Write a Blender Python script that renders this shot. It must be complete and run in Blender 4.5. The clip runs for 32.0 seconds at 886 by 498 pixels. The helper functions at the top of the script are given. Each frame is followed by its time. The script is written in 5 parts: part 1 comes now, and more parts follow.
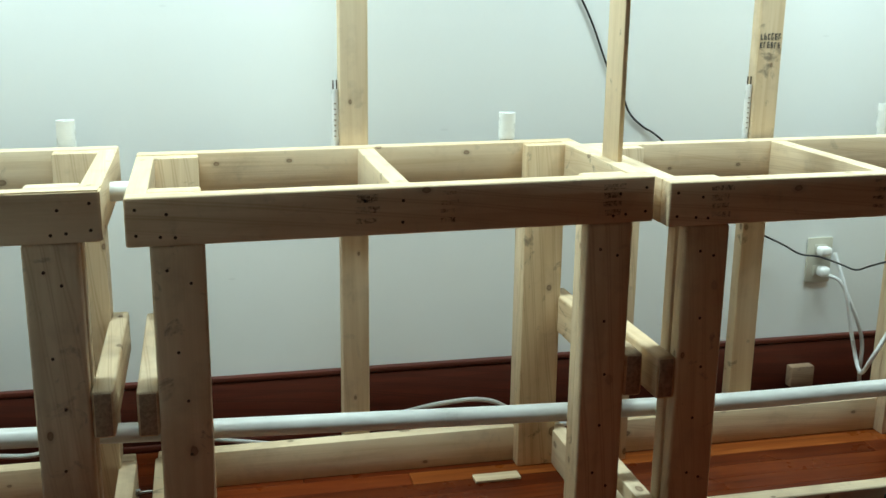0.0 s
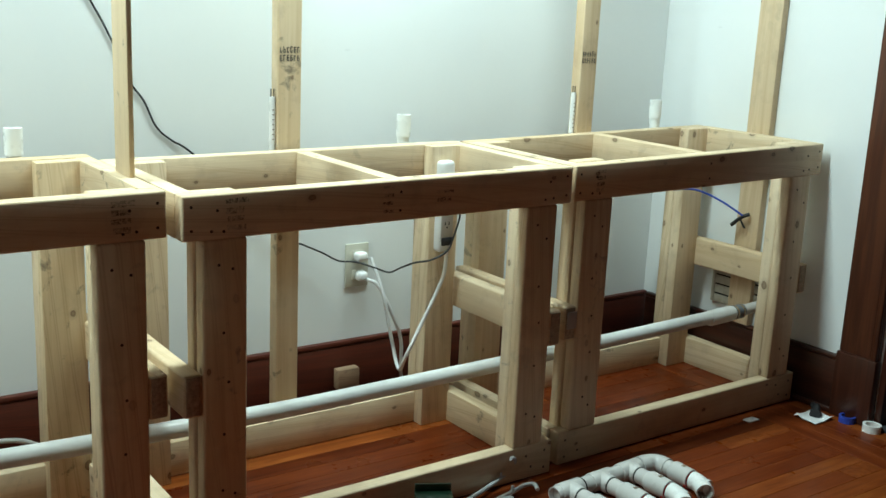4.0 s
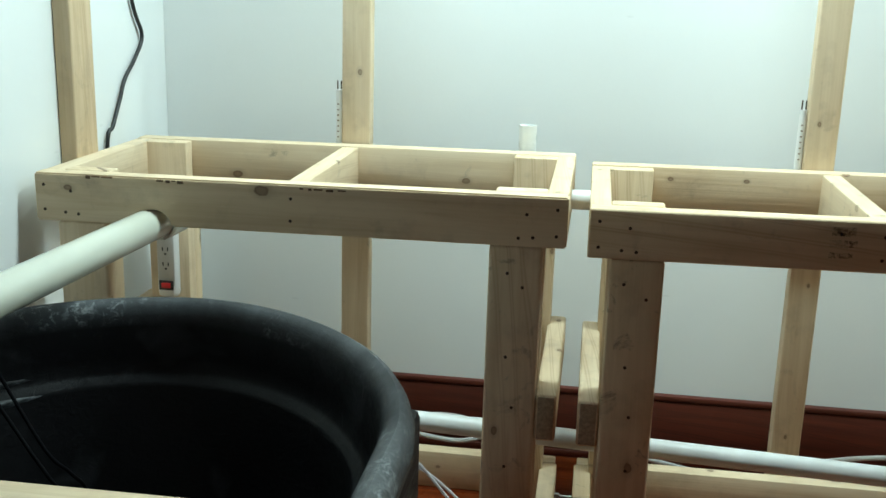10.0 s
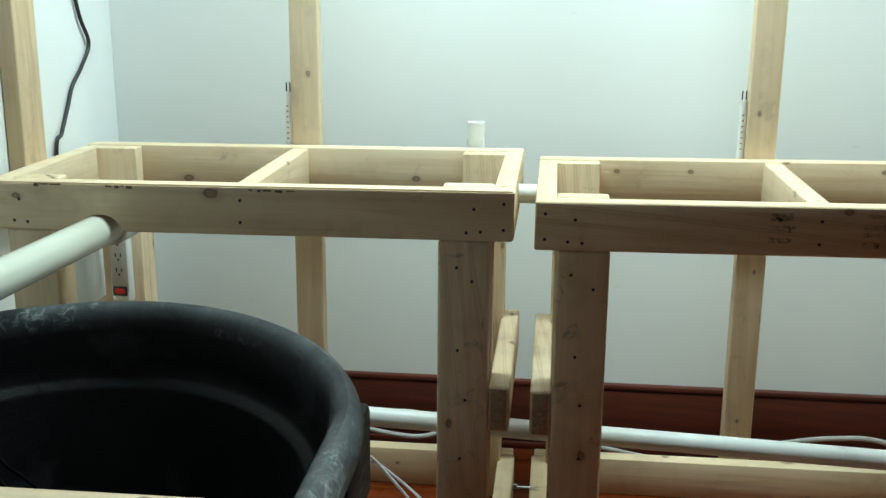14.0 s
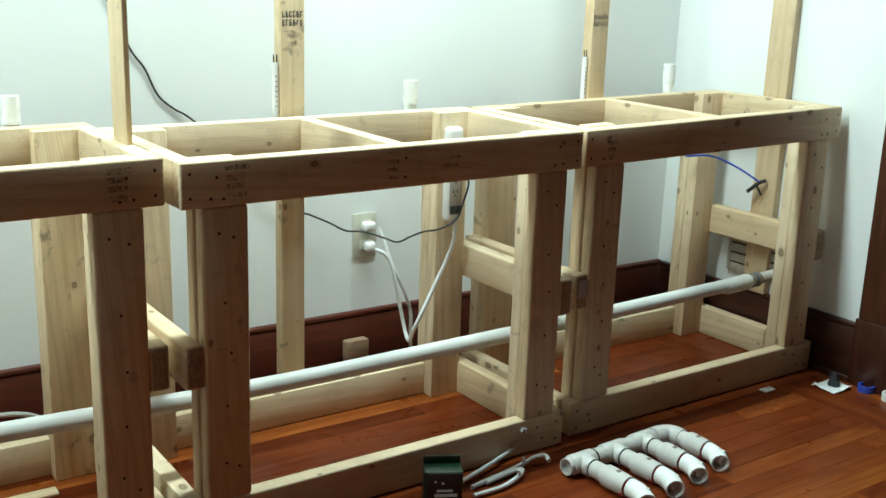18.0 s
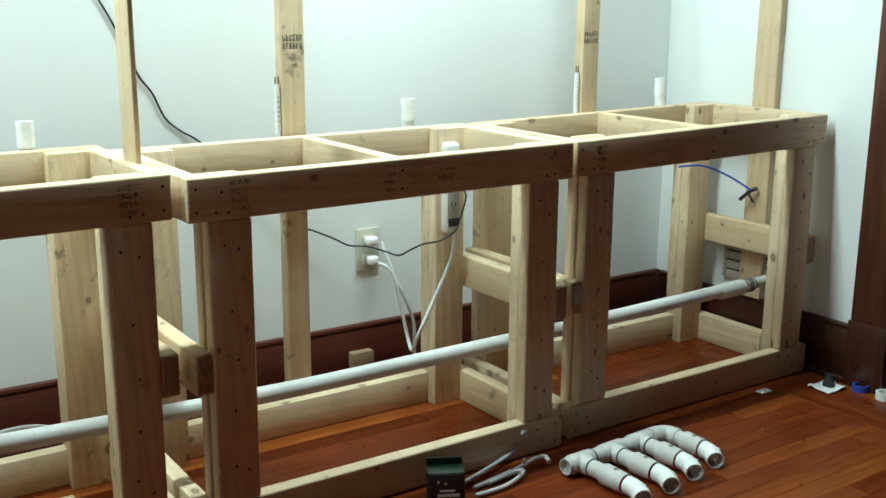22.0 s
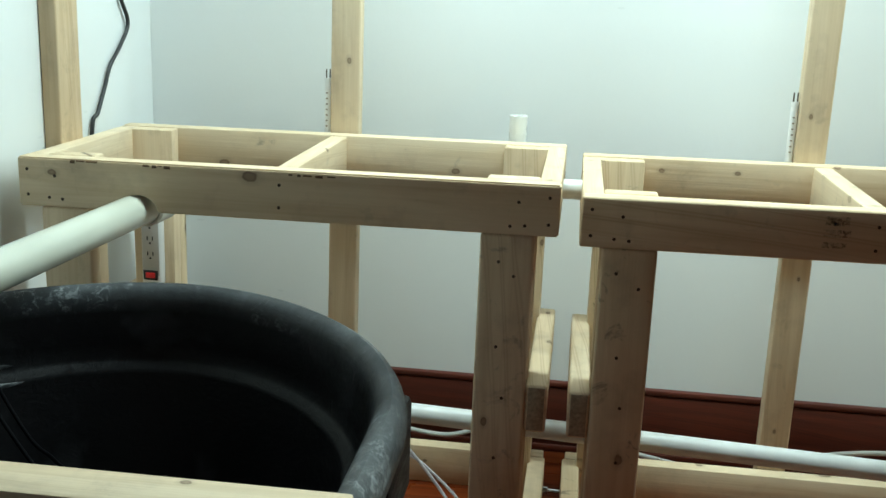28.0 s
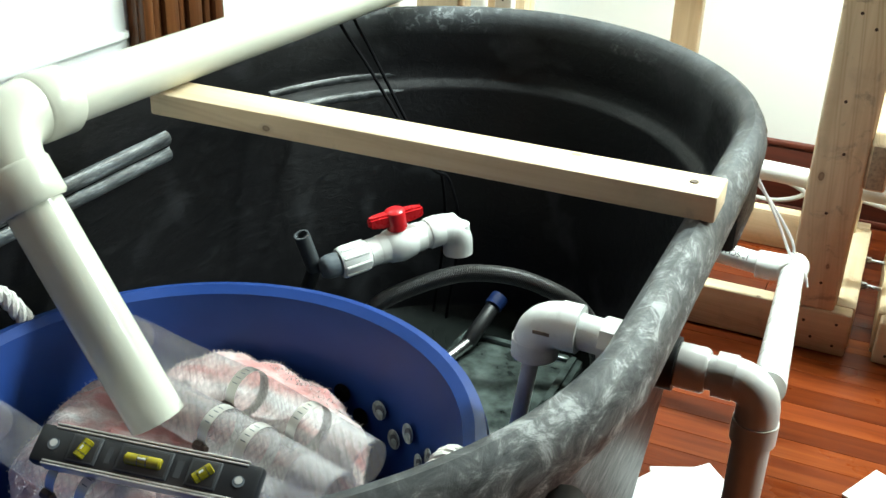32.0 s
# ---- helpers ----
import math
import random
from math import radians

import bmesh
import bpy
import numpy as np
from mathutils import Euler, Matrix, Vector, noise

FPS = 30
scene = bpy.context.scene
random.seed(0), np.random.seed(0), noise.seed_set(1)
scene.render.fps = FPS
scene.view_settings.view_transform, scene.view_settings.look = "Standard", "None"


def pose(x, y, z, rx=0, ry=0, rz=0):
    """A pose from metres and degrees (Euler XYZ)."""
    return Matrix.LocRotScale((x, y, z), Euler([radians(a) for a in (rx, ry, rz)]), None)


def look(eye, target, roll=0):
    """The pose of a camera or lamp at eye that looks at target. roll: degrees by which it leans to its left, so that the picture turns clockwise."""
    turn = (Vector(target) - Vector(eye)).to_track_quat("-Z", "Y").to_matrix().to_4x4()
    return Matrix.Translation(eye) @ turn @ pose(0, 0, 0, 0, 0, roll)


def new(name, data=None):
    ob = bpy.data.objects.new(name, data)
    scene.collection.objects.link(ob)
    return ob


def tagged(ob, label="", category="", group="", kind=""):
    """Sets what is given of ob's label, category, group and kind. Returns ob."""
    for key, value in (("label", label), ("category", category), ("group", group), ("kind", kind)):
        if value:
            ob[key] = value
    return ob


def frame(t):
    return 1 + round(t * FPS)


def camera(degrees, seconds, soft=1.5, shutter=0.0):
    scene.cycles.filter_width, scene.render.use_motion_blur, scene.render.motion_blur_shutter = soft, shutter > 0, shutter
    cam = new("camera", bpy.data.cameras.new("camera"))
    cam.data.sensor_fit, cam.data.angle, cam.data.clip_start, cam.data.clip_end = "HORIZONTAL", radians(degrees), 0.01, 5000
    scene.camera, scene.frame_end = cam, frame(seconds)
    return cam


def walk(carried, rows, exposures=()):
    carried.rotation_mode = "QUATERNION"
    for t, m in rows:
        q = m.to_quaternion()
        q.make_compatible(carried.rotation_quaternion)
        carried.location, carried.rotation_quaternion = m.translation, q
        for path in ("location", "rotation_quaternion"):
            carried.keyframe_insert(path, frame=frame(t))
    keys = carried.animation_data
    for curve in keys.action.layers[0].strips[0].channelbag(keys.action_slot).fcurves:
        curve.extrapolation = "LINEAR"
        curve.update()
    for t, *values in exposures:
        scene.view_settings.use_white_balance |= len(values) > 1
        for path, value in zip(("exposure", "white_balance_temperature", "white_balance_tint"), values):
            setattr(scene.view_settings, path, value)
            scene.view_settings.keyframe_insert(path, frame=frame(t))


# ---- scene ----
cam = camera(45.9, 32.0)
# seconds, eye x y z in metres, yaw, pitch, roll in degrees
ROWS = [
    (0, 0.1309, -1.8123, 1.1421, -13.269, -14.473, 0.738),
    (0.5, 0.1701, -1.8221, 1.1422, -18.356, -14.319, 1.334),
    (1, 0.2096, -1.8415, 1.1410, -23.811, -14.038, 1.439),
    (1.5, 0.2526, -1.8535, 1.1408, -29.489, -14.074, 1.373),
    (2, 0.2765, -1.8728, 1.1409, -34.181, -14.081, 1.734),
    (2.5, 0.2870, -1.8799, 1.1436, -36.138, -14.093, 1.760),
    (4.5, 0.2805, -1.8192, 1.1413, -35.751, -12.974, 2.865),
    (5, 0.2876, -1.8079, 1.1334, -37.338, -13.410, 2.477),
    (5.5, 0.2863, -1.8030, 1.1222, -38.348, -12.969, 2.625),
    (6, 0.2615, -1.8047, 1.1095, -35.114, -13.249, 3.184),
    (6.5, 0.2379, -1.7889, 1.0996, -30.785, -13.826, 3.583),
    (7, 0.2000, -1.7746, 1.0993, -25.652, -14.466, 3.990),
    (7.5, 0.1767, -1.7520, 1.1072, -19.007, -15.196, 4.104),
    (8, 0.1330, -1.7575, 1.1287, -13.173, -15.603, 3.550),
    (8.5, 0.0912, -1.7482, 1.1384, -7.272, -15.433, 1.796),
    (9, 0.0575, -1.7500, 1.1471, -0.807, -14.983, 1.210),
    (9.5, 0.0272, -1.7508, 1.1499, 4.648, -14.669, 0.920),
    (10, -0.0046, -1.7596, 1.1487, 7.951, -14.535, 1.644),
    (10.5, -0.0383, -1.7768, 1.1401, 10.936, -14.532, 1.607),
    (11, -0.0438, -1.7800, 1.1386, 12.159, -14.951, 1.846),
    (11.5, -0.0475, -1.7823, 1.1395, 13.030, -15.066, 1.179),
    (12, -0.0452, -1.7828, 1.1394, 12.944, -14.861, 1.269),
    (12.5, -0.0418, -1.7789, 1.1439, 12.382, -14.849, 1.077),
    (13, -0.0363, -1.7822, 1.1415, 11.505, -14.815, 0.631),
    (13.5, -0.0126, -1.7795, 1.1438, 9.579, -14.877, 0.700),
    (14, 0.0265, -1.7820, 1.1462, 5.981, -14.429, 0.455),
    (14.5, 0.0884, -1.7938, 1.1463, -0.600, -14.422, 1.248),
    (15, 0.1575, -1.7887, 1.1472, -9.472, -14.589, 1.686),
    (15.5, 0.2061, -1.7794, 1.1352, -16.920, -14.946, 2.061),
    (17.5, 0.3210, -1.7960, 1.1103, -34.006, -15.268, 2.326),
    (18, 0.3275, -1.8106, 1.1157, -34.857, -14.569, 1.954),
    (18.5, 0.3363, -1.8307, 1.1200, -35.483, -13.837, 1.759),
    (19, 0.3295, -1.8582, 1.1218, -35.329, -12.927, 1.321),
    (19.5, 0.3184, -1.8790, 1.1162, -35.058, -12.664, 1.224),
    (20, 0.3145, -1.8932, 1.1143, -35.132, -12.785, 0.759),
    (20.5, 0.3113, -1.9055, 1.1129, -35.092, -12.924, 0.008),
    (21, 0.3071, -1.9103, 1.1113, -35.149, -12.832, -0.032),
    (21.5, 0.3010, -1.9136, 1.1097, -34.747, -12.919, -0.035),
    (22, 0.2984, -1.9126, 1.1042, -34.145, -13.211, 0.435),
    (22.5, 0.2933, -1.9059, 1.0979, -33.378, -13.602, 0.912),
    (23, 0.2845, -1.9008, 1.0963, -32.240, -13.799, 0.821),
    (23.5, 0.2744, -1.8946, 1.0913, -30.345, -13.742, 0.987),
    (24, 0.2596, -1.8819, 1.0921, -27.492, -13.725, 1.333),
    (24.5, 0.2410, -1.8655, 1.0905, -24.193, -13.472, 1.459),
    (25, 0.2267, -1.8291, 1.0909, -19.153, -13.703, 0.686),
    (25.5, 0.1823, -1.7994, 1.0934, -14.165, -14.138, 1.787),
    (26, 0.1399, -1.7577, 1.0922, -9.660, -15.134, 1.587),
    (26.5, 0.1042, -1.7342, 1.0961, -5.170, -15.441, 2.286),
    (28.5, -0.0539, -1.7497, 1.1183, 9.695, -14.076, 2.111),
    (29, -0.0751, -1.7488, 1.1106, 11.769, -14.785, 2.174),
    (29.5, -0.0884, -1.7628, 1.1100, 14.208, -15.596, 2.080),
    (30, -0.1024, -1.7752, 1.1024, 16.988, -16.556, 1.462),
    (30.5, -0.0994, -1.7997, 1.0949, 19.249, -17.957, 1.427),
    (31, -0.0899, -1.8279, 1.0729, 20.512, -21.848, 1.379),
    (31.5, -0.0812, -1.8701, 1.0565, 22.889, -24.443, 2.018),
    (32, -0.0712, -1.9017, 1.0493, 23.302, -26.120, 2.105),
]
EXPOSURES = [(0.0, -0.08, 6500, 10), (2.0, 0.0, 6500, 10), (5.0, -0.02, 6500, 10), (7.0, 0.12, 6550, 10), (9.0, -0.07, 6450, 10), (12.0, -0.10, 6400, 10), (15.0, -0.12, 6500, 10), (17.0, 0.2, 6550, 10), (18.0, 0.3, 6600, 10), (19.0, 0.15, 6550, 10), (20.0, 0.08, 6500, 10), (22.0, 0.15, 6500, 10), (23.0, 0.25, 6550, 10), (24.5, 0.10, 6500, 10), (26.5, 0.0, 6500, 10), (29.0, -0.12, 6450, 10), (30.0, 0.05, 6500, 11), (30.6, 0.28, 6550, 12), (31.2, 1.00, 6800, 13), (32.0, 1.62, 7000, 16)]
walk(cam, [(t, pose(x, y, z, 90 + p, 0, w) @ pose(0, 0, 0, 0, 0, r)) for t, x, y, z, w, p, r in ROWS], EXPOSURES)

# ---- light ----
world = bpy.data.worlds.new("world")
scene.world = world
world.use_nodes = True
world.node_tree.nodes["Background"].inputs[0].default_value = (0.8, 0.9, 1.0, 1)
world.node_tree.nodes["Background"].inputs[1].default_value = 0.02


def area_lamp(name, eye, target, sx, sy, watts, colour):
    d = bpy.data.lights.new(name, "AREA")
    d.shape, d.size, d.size_y, d.energy, d.color = "RECTANGLE", sx, sy, watts, colour
    ob = new(name, d)
    ob.matrix_world = look(eye, target)
    return ob


for lamp_x in (-0.04, 1.78):
    area_lamp("shop_light", (lamp_x, 0.17, 2.10), (lamp_x, 0.171, 0.0), 1.25, 0.16, 38, (0.76, 1.0, 0.98))
# unseen fill lamp behind the viewer, added to lift the bench fronts
area_lamp("window_light", (-0.98, -2.45, 1.45), (0.2, -0.9, 0.7), 1.0, 1.2, 1.3, (1.0, 0.90, 0.79))

# ---- materials ----


def mat(name):
    m = bpy.data.materials.new(name)
    m.use_nodes = True
    nt = m.node_tree
    return m, nt, nt.nodes["Principled BSDF"]


def nd(nt, kind, **kw):
    n = nt.nodes.new(kind)
    for k, v in kw.items():
        n.inputs[k].default_value = v
    return n


def ramp(nt, fac, stops):
    r = nt.nodes.new("ShaderNodeValToRGB")
    while len(r.color_ramp.elements) < len(stops):
        r.color_ramp.elements.new(0.5)
    for e, (pos, col) in zip(r.color_ramp.elements, stops):
        e.position, e.color = pos, (*col, 1)
    nt.links.new(fac, r.inputs[0])
    return r.outputs[0]


def mixed(nt, fac, a, b, how="MIX"):
    m = nt.nodes.new("ShaderNodeMix")
    m.data_type, m.blend_type = "RGBA", how
    for sock, val in ((m.inputs[0], fac), (m.inputs[6], a), (m.inputs[7], b)):
        if isinstance(val, (int, float)):
            sock.default_value = val
        elif isinstance(val, tuple):
            sock.default_value = (*val, 1)
        else:
            nt.links.new(val, sock)
    return m.outputs[2]


def shifted(nt, scale, by_random=7.0):
    """Object coordinates, scaled per axis and moved by the object's random number."""
    tc, oi = nt.nodes.new("ShaderNodeTexCoord"), nt.nodes.new("ShaderNodeObjectInfo")
    mul = nt.nodes.new("ShaderNodeMath")
    mul.operation = "MULTIPLY"
    mul.inputs[1].default_value = by_random
    nt.links.new(oi.outputs["Random"], mul.inputs[0])
    add = nt.nodes.new("ShaderNodeVectorMath")
    add.operation = "ADD"
    nt.links.new(tc.outputs["Object"], add.inputs[0])
    nt.links.new(mul.outputs[0], add.inputs[1])
    mp = nt.nodes.new("ShaderNodeMapping")
    mp.inputs["Scale"].default_value = scale
    nt.links.new(add.outputs[0], mp.inputs[0])
    return mp.outputs[0], oi.outputs["Random"]


def noise_out(nt, vec, scale, detail=4.0, rough=0.55, dist=0.0):
    n = nd(nt, "ShaderNodeTexNoise", Scale=scale, Detail=detail, Roughness=rough, Distortion=dist)
    if vec is not None:
        nt.links.new(vec, n.inputs["Vector"])
    return n.outputs[0]


def bump(nt, bsdf, height, strength, distance):
    b = nd(nt, "ShaderNodeBump", Strength=strength, Distance=distance)
    nt.links.new(height, b.inputs["Height"])
    nt.links.new(b.outputs[0], bsdf.inputs["Normal"])


def wood(name, axis, light, mid, dark, rough=0.62, knots=True):
    """Softwood whose grain runs along one axis."""
    m, nt, b = mat(name)
    sc = [14.0] * 3
    sc["xyz".index(axis)] = 0.8
    v, rnd = shifted(nt, sc)
    grain = noise_out(nt, v, 2.6, 5.0, 0.55, 1.0)
    v2, _ = shifted(nt, [s * (9 if s > 2 else 1.6) for s in sc])
    fine = noise_out(nt, v2, 2.0, 3.0)
    soft = tuple(0.55 * p + 0.45 * q for p, q in zip(mid, dark))
    col = ramp(nt, grain, [(0.26, soft), (0.46, mid), (0.64, light)])
    col = mixed(nt, 0.10, col, ramp(nt, fine, [(0.35, dark), (0.6, light)]))
    # growth rings that open into cathedral figures, strong on some boards only
    v4, _ = shifted(nt, [0.55 if s < 2 else 5.5 for s in sc], 11.0)
    ring_w = nd(nt, "ShaderNodeTexWave", Scale=4.2, Distortion=5.5, Detail=1.5)
    ring_w.inputs["Detail Scale"].default_value = 0.55
    ring_w.bands_direction = "DIAGONAL"
    nt.links.new(v4, ring_w.inputs["Vector"])
    rings_c = ramp(nt, ring_w.outputs[0], [(0.70, (0, 0, 0)), (0.93, (0.62, 0.62, 0.62)), (1.0, (0.10, 0.10, 0.10))])
    patch = ramp(nt, noise_out(nt, v4, 0.8, 1.0), [(0.46, (0.05, 0.05, 0.05)), (0.62, (1, 1, 1))])
    col = mixed(nt, mixed(nt, 1.0, rings_c, patch, "MULTIPLY"), col, dark)
    tint = ramp(nt, rnd, [(0.0, (0.86, 0.80, 0.73)), (0.3, (1, 0.975, 0.94)), (0.6, (1, 1, 1)), (1.0, (0.97, 0.92, 0.83))])
    col = mixed(nt, 1.0, col, tint, "MULTIPLY")
    if knots:
        # round knots, laid out along the board and round its faces
        vk, _ = shifted(nt, (1, 1, 1), 13.0)
        sp, cb = nt.nodes.new("ShaderNodeSeparateXYZ"), nt.nodes.new("ShaderNodeCombineXYZ")
        nt.links.new(vk, sp.inputs[0])
        p, q = [i for i in range(3) if i != "xyz".index(axis)]
        add, sx, sy = (nt.nodes.new("ShaderNodeMath") for _ in range(3))
        nt.links.new(sp.outputs[p], add.inputs[0])
        nt.links.new(sp.outputs[q], add.inputs[1])
        sx.operation = sy.operation = "MULTIPLY"
        nt.links.new(sp.outputs["xyz".index(axis)], sx.inputs[0])
        nt.links.new(add.outputs[0], sy.inputs[0])
        sx.inputs[1].default_value, sy.inputs[1].default_value = 6.0, 9.0
        nt.links.new(sx.outputs[0], cb.inputs[0])
        nt.links.new(sy.outputs[0], cb.inputs[1])
        vo = nd(nt, "ShaderNodeTexVoronoi", Scale=1.0)
        vo.voronoi_dimensions = "2D"
        nt.links.new(cb.outputs[0], vo.inputs["Vector"])
        sc3, vary = nt.nodes.new("ShaderNodeSeparateColor"), nt.nodes.new("ShaderNodeMath")
        nt.links.new(vo.outputs["Color"], sc3.inputs[0])
        vary.operation = "MULTIPLY"
        nt.links.new(vo.outputs["Distance"], vary.inputs[0])
        nt.links.new(ramp(nt, sc3.outputs[2], [(0.0, (0.9, 0.9, 0.9)), (1.0, (0.28, 0.28, 0.28))]), vary.inputs[1])
        far = nt.nodes.new("ShaderNodeMath")
        far.operation = "MULTIPLY"
        far.inputs[1].default_value = 3.3
        nt.links.new(vary.outputs[0], far.inputs[0])
        wob = mixed(nt, 0.07, far.outputs[0], noise_out(nt, vk, 60.0, 2.0))
        k = ramp(nt, wob, [(0.0, (0.55, 0.55, 0.55)), (0.075, (0.72, 0.72, 0.72)), (0.10, (0.85, 0.85, 0.85)), (0.115, (0.22, 0.22, 0.22)), (0.19, (0, 0, 0))])
        few = ramp(nt, vo.outputs["Color"], [(0.43, (0, 0, 0)), (0.48, (1, 1, 1))])
        col = mixed(nt, mixed(nt, 1.0, k, few, "MULTIPLY"), col, (0.15, 0.075, 0.038))
        # grey handling marks, and black smudges on some boards
        vm, _ = shifted(nt, (1, 1, 1), 5.0)
        dirt = ramp(nt, noise_out(nt, vm, 11.0, 6.0, 0.62), [(0.54, (0, 0, 0)), (0.72, (0.26, 0.26, 0.26))])
        col = mixed(nt, dirt, col, (0.26, 0.17, 0.115))
        dirty = ramp(nt, rnd, [(0.45, (0.25, 0.25, 0.25)), (0.75, (1, 1, 1))])
        smudge = ramp(nt, noise_out(nt, vm, 17.0, 5.0, 0.62, 0.6), [(0.605, (0, 0, 0)), (0.70, (0.66, 0.66, 0.66))])
        col = mixed(nt, mixed(nt, 1.0, smudge, dirty, "MULTIPLY"), col, (0.09, 0.06, 0.048))
    nt.links.new(col, b.inputs["Base Color"])
    b.inputs["Roughness"].default_value = rough
    bump(nt, b, fine, 0.22, 0.002)
    return m


PINE = {a: wood("pine_" + a, a, (0.765, 0.625, 0.445), (0.700, 0.552, 0.372), (0.52, 0.360, 0.210)) for a in "xyz"}
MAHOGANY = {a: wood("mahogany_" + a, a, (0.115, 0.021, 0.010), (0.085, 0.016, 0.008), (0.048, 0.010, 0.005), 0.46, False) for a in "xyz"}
# darker mahogany copy that carries the dimness of the right-hand side in its colour
DIM_WOOD = {a: wood("dim_mahogany_" + a, a, (0.062, 0.018, 0.010), (0.040, 0.011, 0.006), (0.018, 0.005, 0.003), 0.30, False) for a in "xyz"}
CASING = {a: wood("casing_mahogany_" + a, a, (0.105, 0.032, 0.014), (0.066, 0.019, 0.009), (0.030, 0.009, 0.005), 0.36, False) for a in "xyz"}
OAK = {a: wood("stained_oak_" + a, a, (0.17, 0.062, 0.022), (0.105, 0.036, 0.013), (0.042, 0.014, 0.007), 0.28, False) for a in "xyz"}
OFFCUT = wood("brown_offcut", "x", (0.42, 0.28, 0.18), (0.34, 0.22, 0.14), (0.22, 0.13, 0.08))


def plain(name, colour, rough, metal=0.0, vary=0.12, scale=20.0, relief=0.0, spec=0.5):
    m, nt, b = mat(name)
    v, _ = shifted(nt, (1, 1, 1))
    n = noise_out(nt, v, scale, 5.0)
    lo = tuple(c * (1 - vary) for c in colour)
    hi = tuple(min(1, c * (1 + vary)) for c in colour)
    nt.links.new(ramp(nt, n, [(0.3, lo), (0.7, hi)]), b.inputs["Base Color"])
    rr = ramp(nt, n, [(0.3, (rough * 0.8,) * 3), (0.7, (min(1, rough * 1.2),) * 3)])
    nt.links.new(rr, b.inputs["Roughness"])
    b.inputs["Metallic"].default_value = metal
    b.inputs["Specular IOR Level"].default_value = spec
    if relief:
        bump(nt, b, n, relief, 0.002)
    return m


def wall_paint(name, colour):
    m, nt, b = mat(name)
    v, _ = shifted(nt, (1, 1, 1), 0.0)
    big = noise_out(nt, v, 1.6, 5.0)
    fine = noise_out(nt, v, 60.0, 4.0)
    c = ramp(nt, big, [(0.3, tuple(x * 0.95 for x in colour)), (0.7, colour)])
    # scattered scuffs
    vo = nd(nt, "ShaderNodeTexVoronoi", Scale=4.2)
    mp = nd(nt, "ShaderNodeMapping", Scale=(1.0, 1.0, 3.4))
    nt.links.new(v, mp.inputs[0])
    nt.links.new(mp.outputs[0], vo.inputs["Vector"])
    s = ramp(nt, vo.outputs["Distance"], [(0.0, (0.7, 0.7, 0.7)), (0.03, (0.5, 0.5, 0.5)), (0.05, (0, 0, 0))])
    nt.links.new(mixed(nt, s, c, tuple(x * 0.86 for x in colour)), b.inputs["Base Color"])
    b.inputs["Roughness"].default_value = 0.55
    bump(nt, b, fine, 0.12, 0.002)
    return m


WALL = wall_paint("white_wall_paint", (0.80, 0.82, 0.82))
PVC = plain("white_pvc", (0.80, 0.81, 0.79), 0.28, vary=0.04)
PVC_DUSTY = plain("dusty_white_pvc", (0.66, 0.665, 0.65), 0.34, vary=0.10, scale=14)
PVC_OLD = plain("cream_pvc", (0.60, 0.605, 0.515), 0.19, vary=0.05, scale=6)
PVC_GREY = plain("light_grey_pvc", (0.54, 0.525, 0.505), 0.33, vary=0.06)
GREY_FIT = plain("grey_plastic", (0.12, 0.14, 0.16), 0.4)
BLACK = plain("black_rubber", (0.015, 0.015, 0.016), 0.45)
CABLE_W = plain("white_cable", (0.72, 0.73, 0.74), 0.4, vary=0.05)
CABLE_BLUE = plain("blue_cable", (0.03, 0.07, 0.42), 0.35)
SCREW = plain("dark_screw_metal", (0.07, 0.045, 0.03), 0.5, 0.6)
INK = plain("faded_black_ink", (0.23, 0.17, 0.125), 0.7, vary=0.4, scale=120)
INK_DARK = plain("black_ink", (0.06, 0.055, 0.05), 0.7, vary=0.4, scale=120)
IVORY = plain("almond_plastic", (0.52, 0.50, 0.42), 0.35, vary=0.05)
WHITE_PL = plain("white_plastic", (0.80, 0.80, 0.79), 0.3, vary=0.04)
# near-black colour standing in for missing light: hall, floor gaps, vent, hand slot
DARK = plain("painted_dark_hollow", (0.012, 0.008, 0.006), 0.8)
RED = plain("red_plastic", (0.62, 0.015, 0.02), 0.3, vary=0.08)
BLUE = plain("blue_plastic", (0.012, 0.046, 0.205), 0.36, vary=0.10, scale=9, spec=0.25)
STEEL = plain("stainless_steel", (0.62, 0.62, 0.60), 0.25, 1.0)
YELLOW = plain("yellow_vial", (0.30, 0.25, 0.015), 0.10, vary=0.3, scale=60)
ROPE = plain("white_rope", (0.76, 0.74, 0.70), 0.85, vary=0.15, scale=180, relief=0.6)
GREEN = plain("dark_green_card", (0.005, 0.026, 0.013), 0.35, vary=0.3, scale=14)
PAPER = plain("white_paper", (0.80, 0.80, 0.80), 0.6, vary=0.03)
TAPE_W = plain("white_tape", (0.78, 0.78, 0.76), 0.5, vary=0.05)
WHITE_PAINT = plain("white_gloss_paint", (0.80, 0.81, 0.80), 0.32, vary=0.04, scale=5)


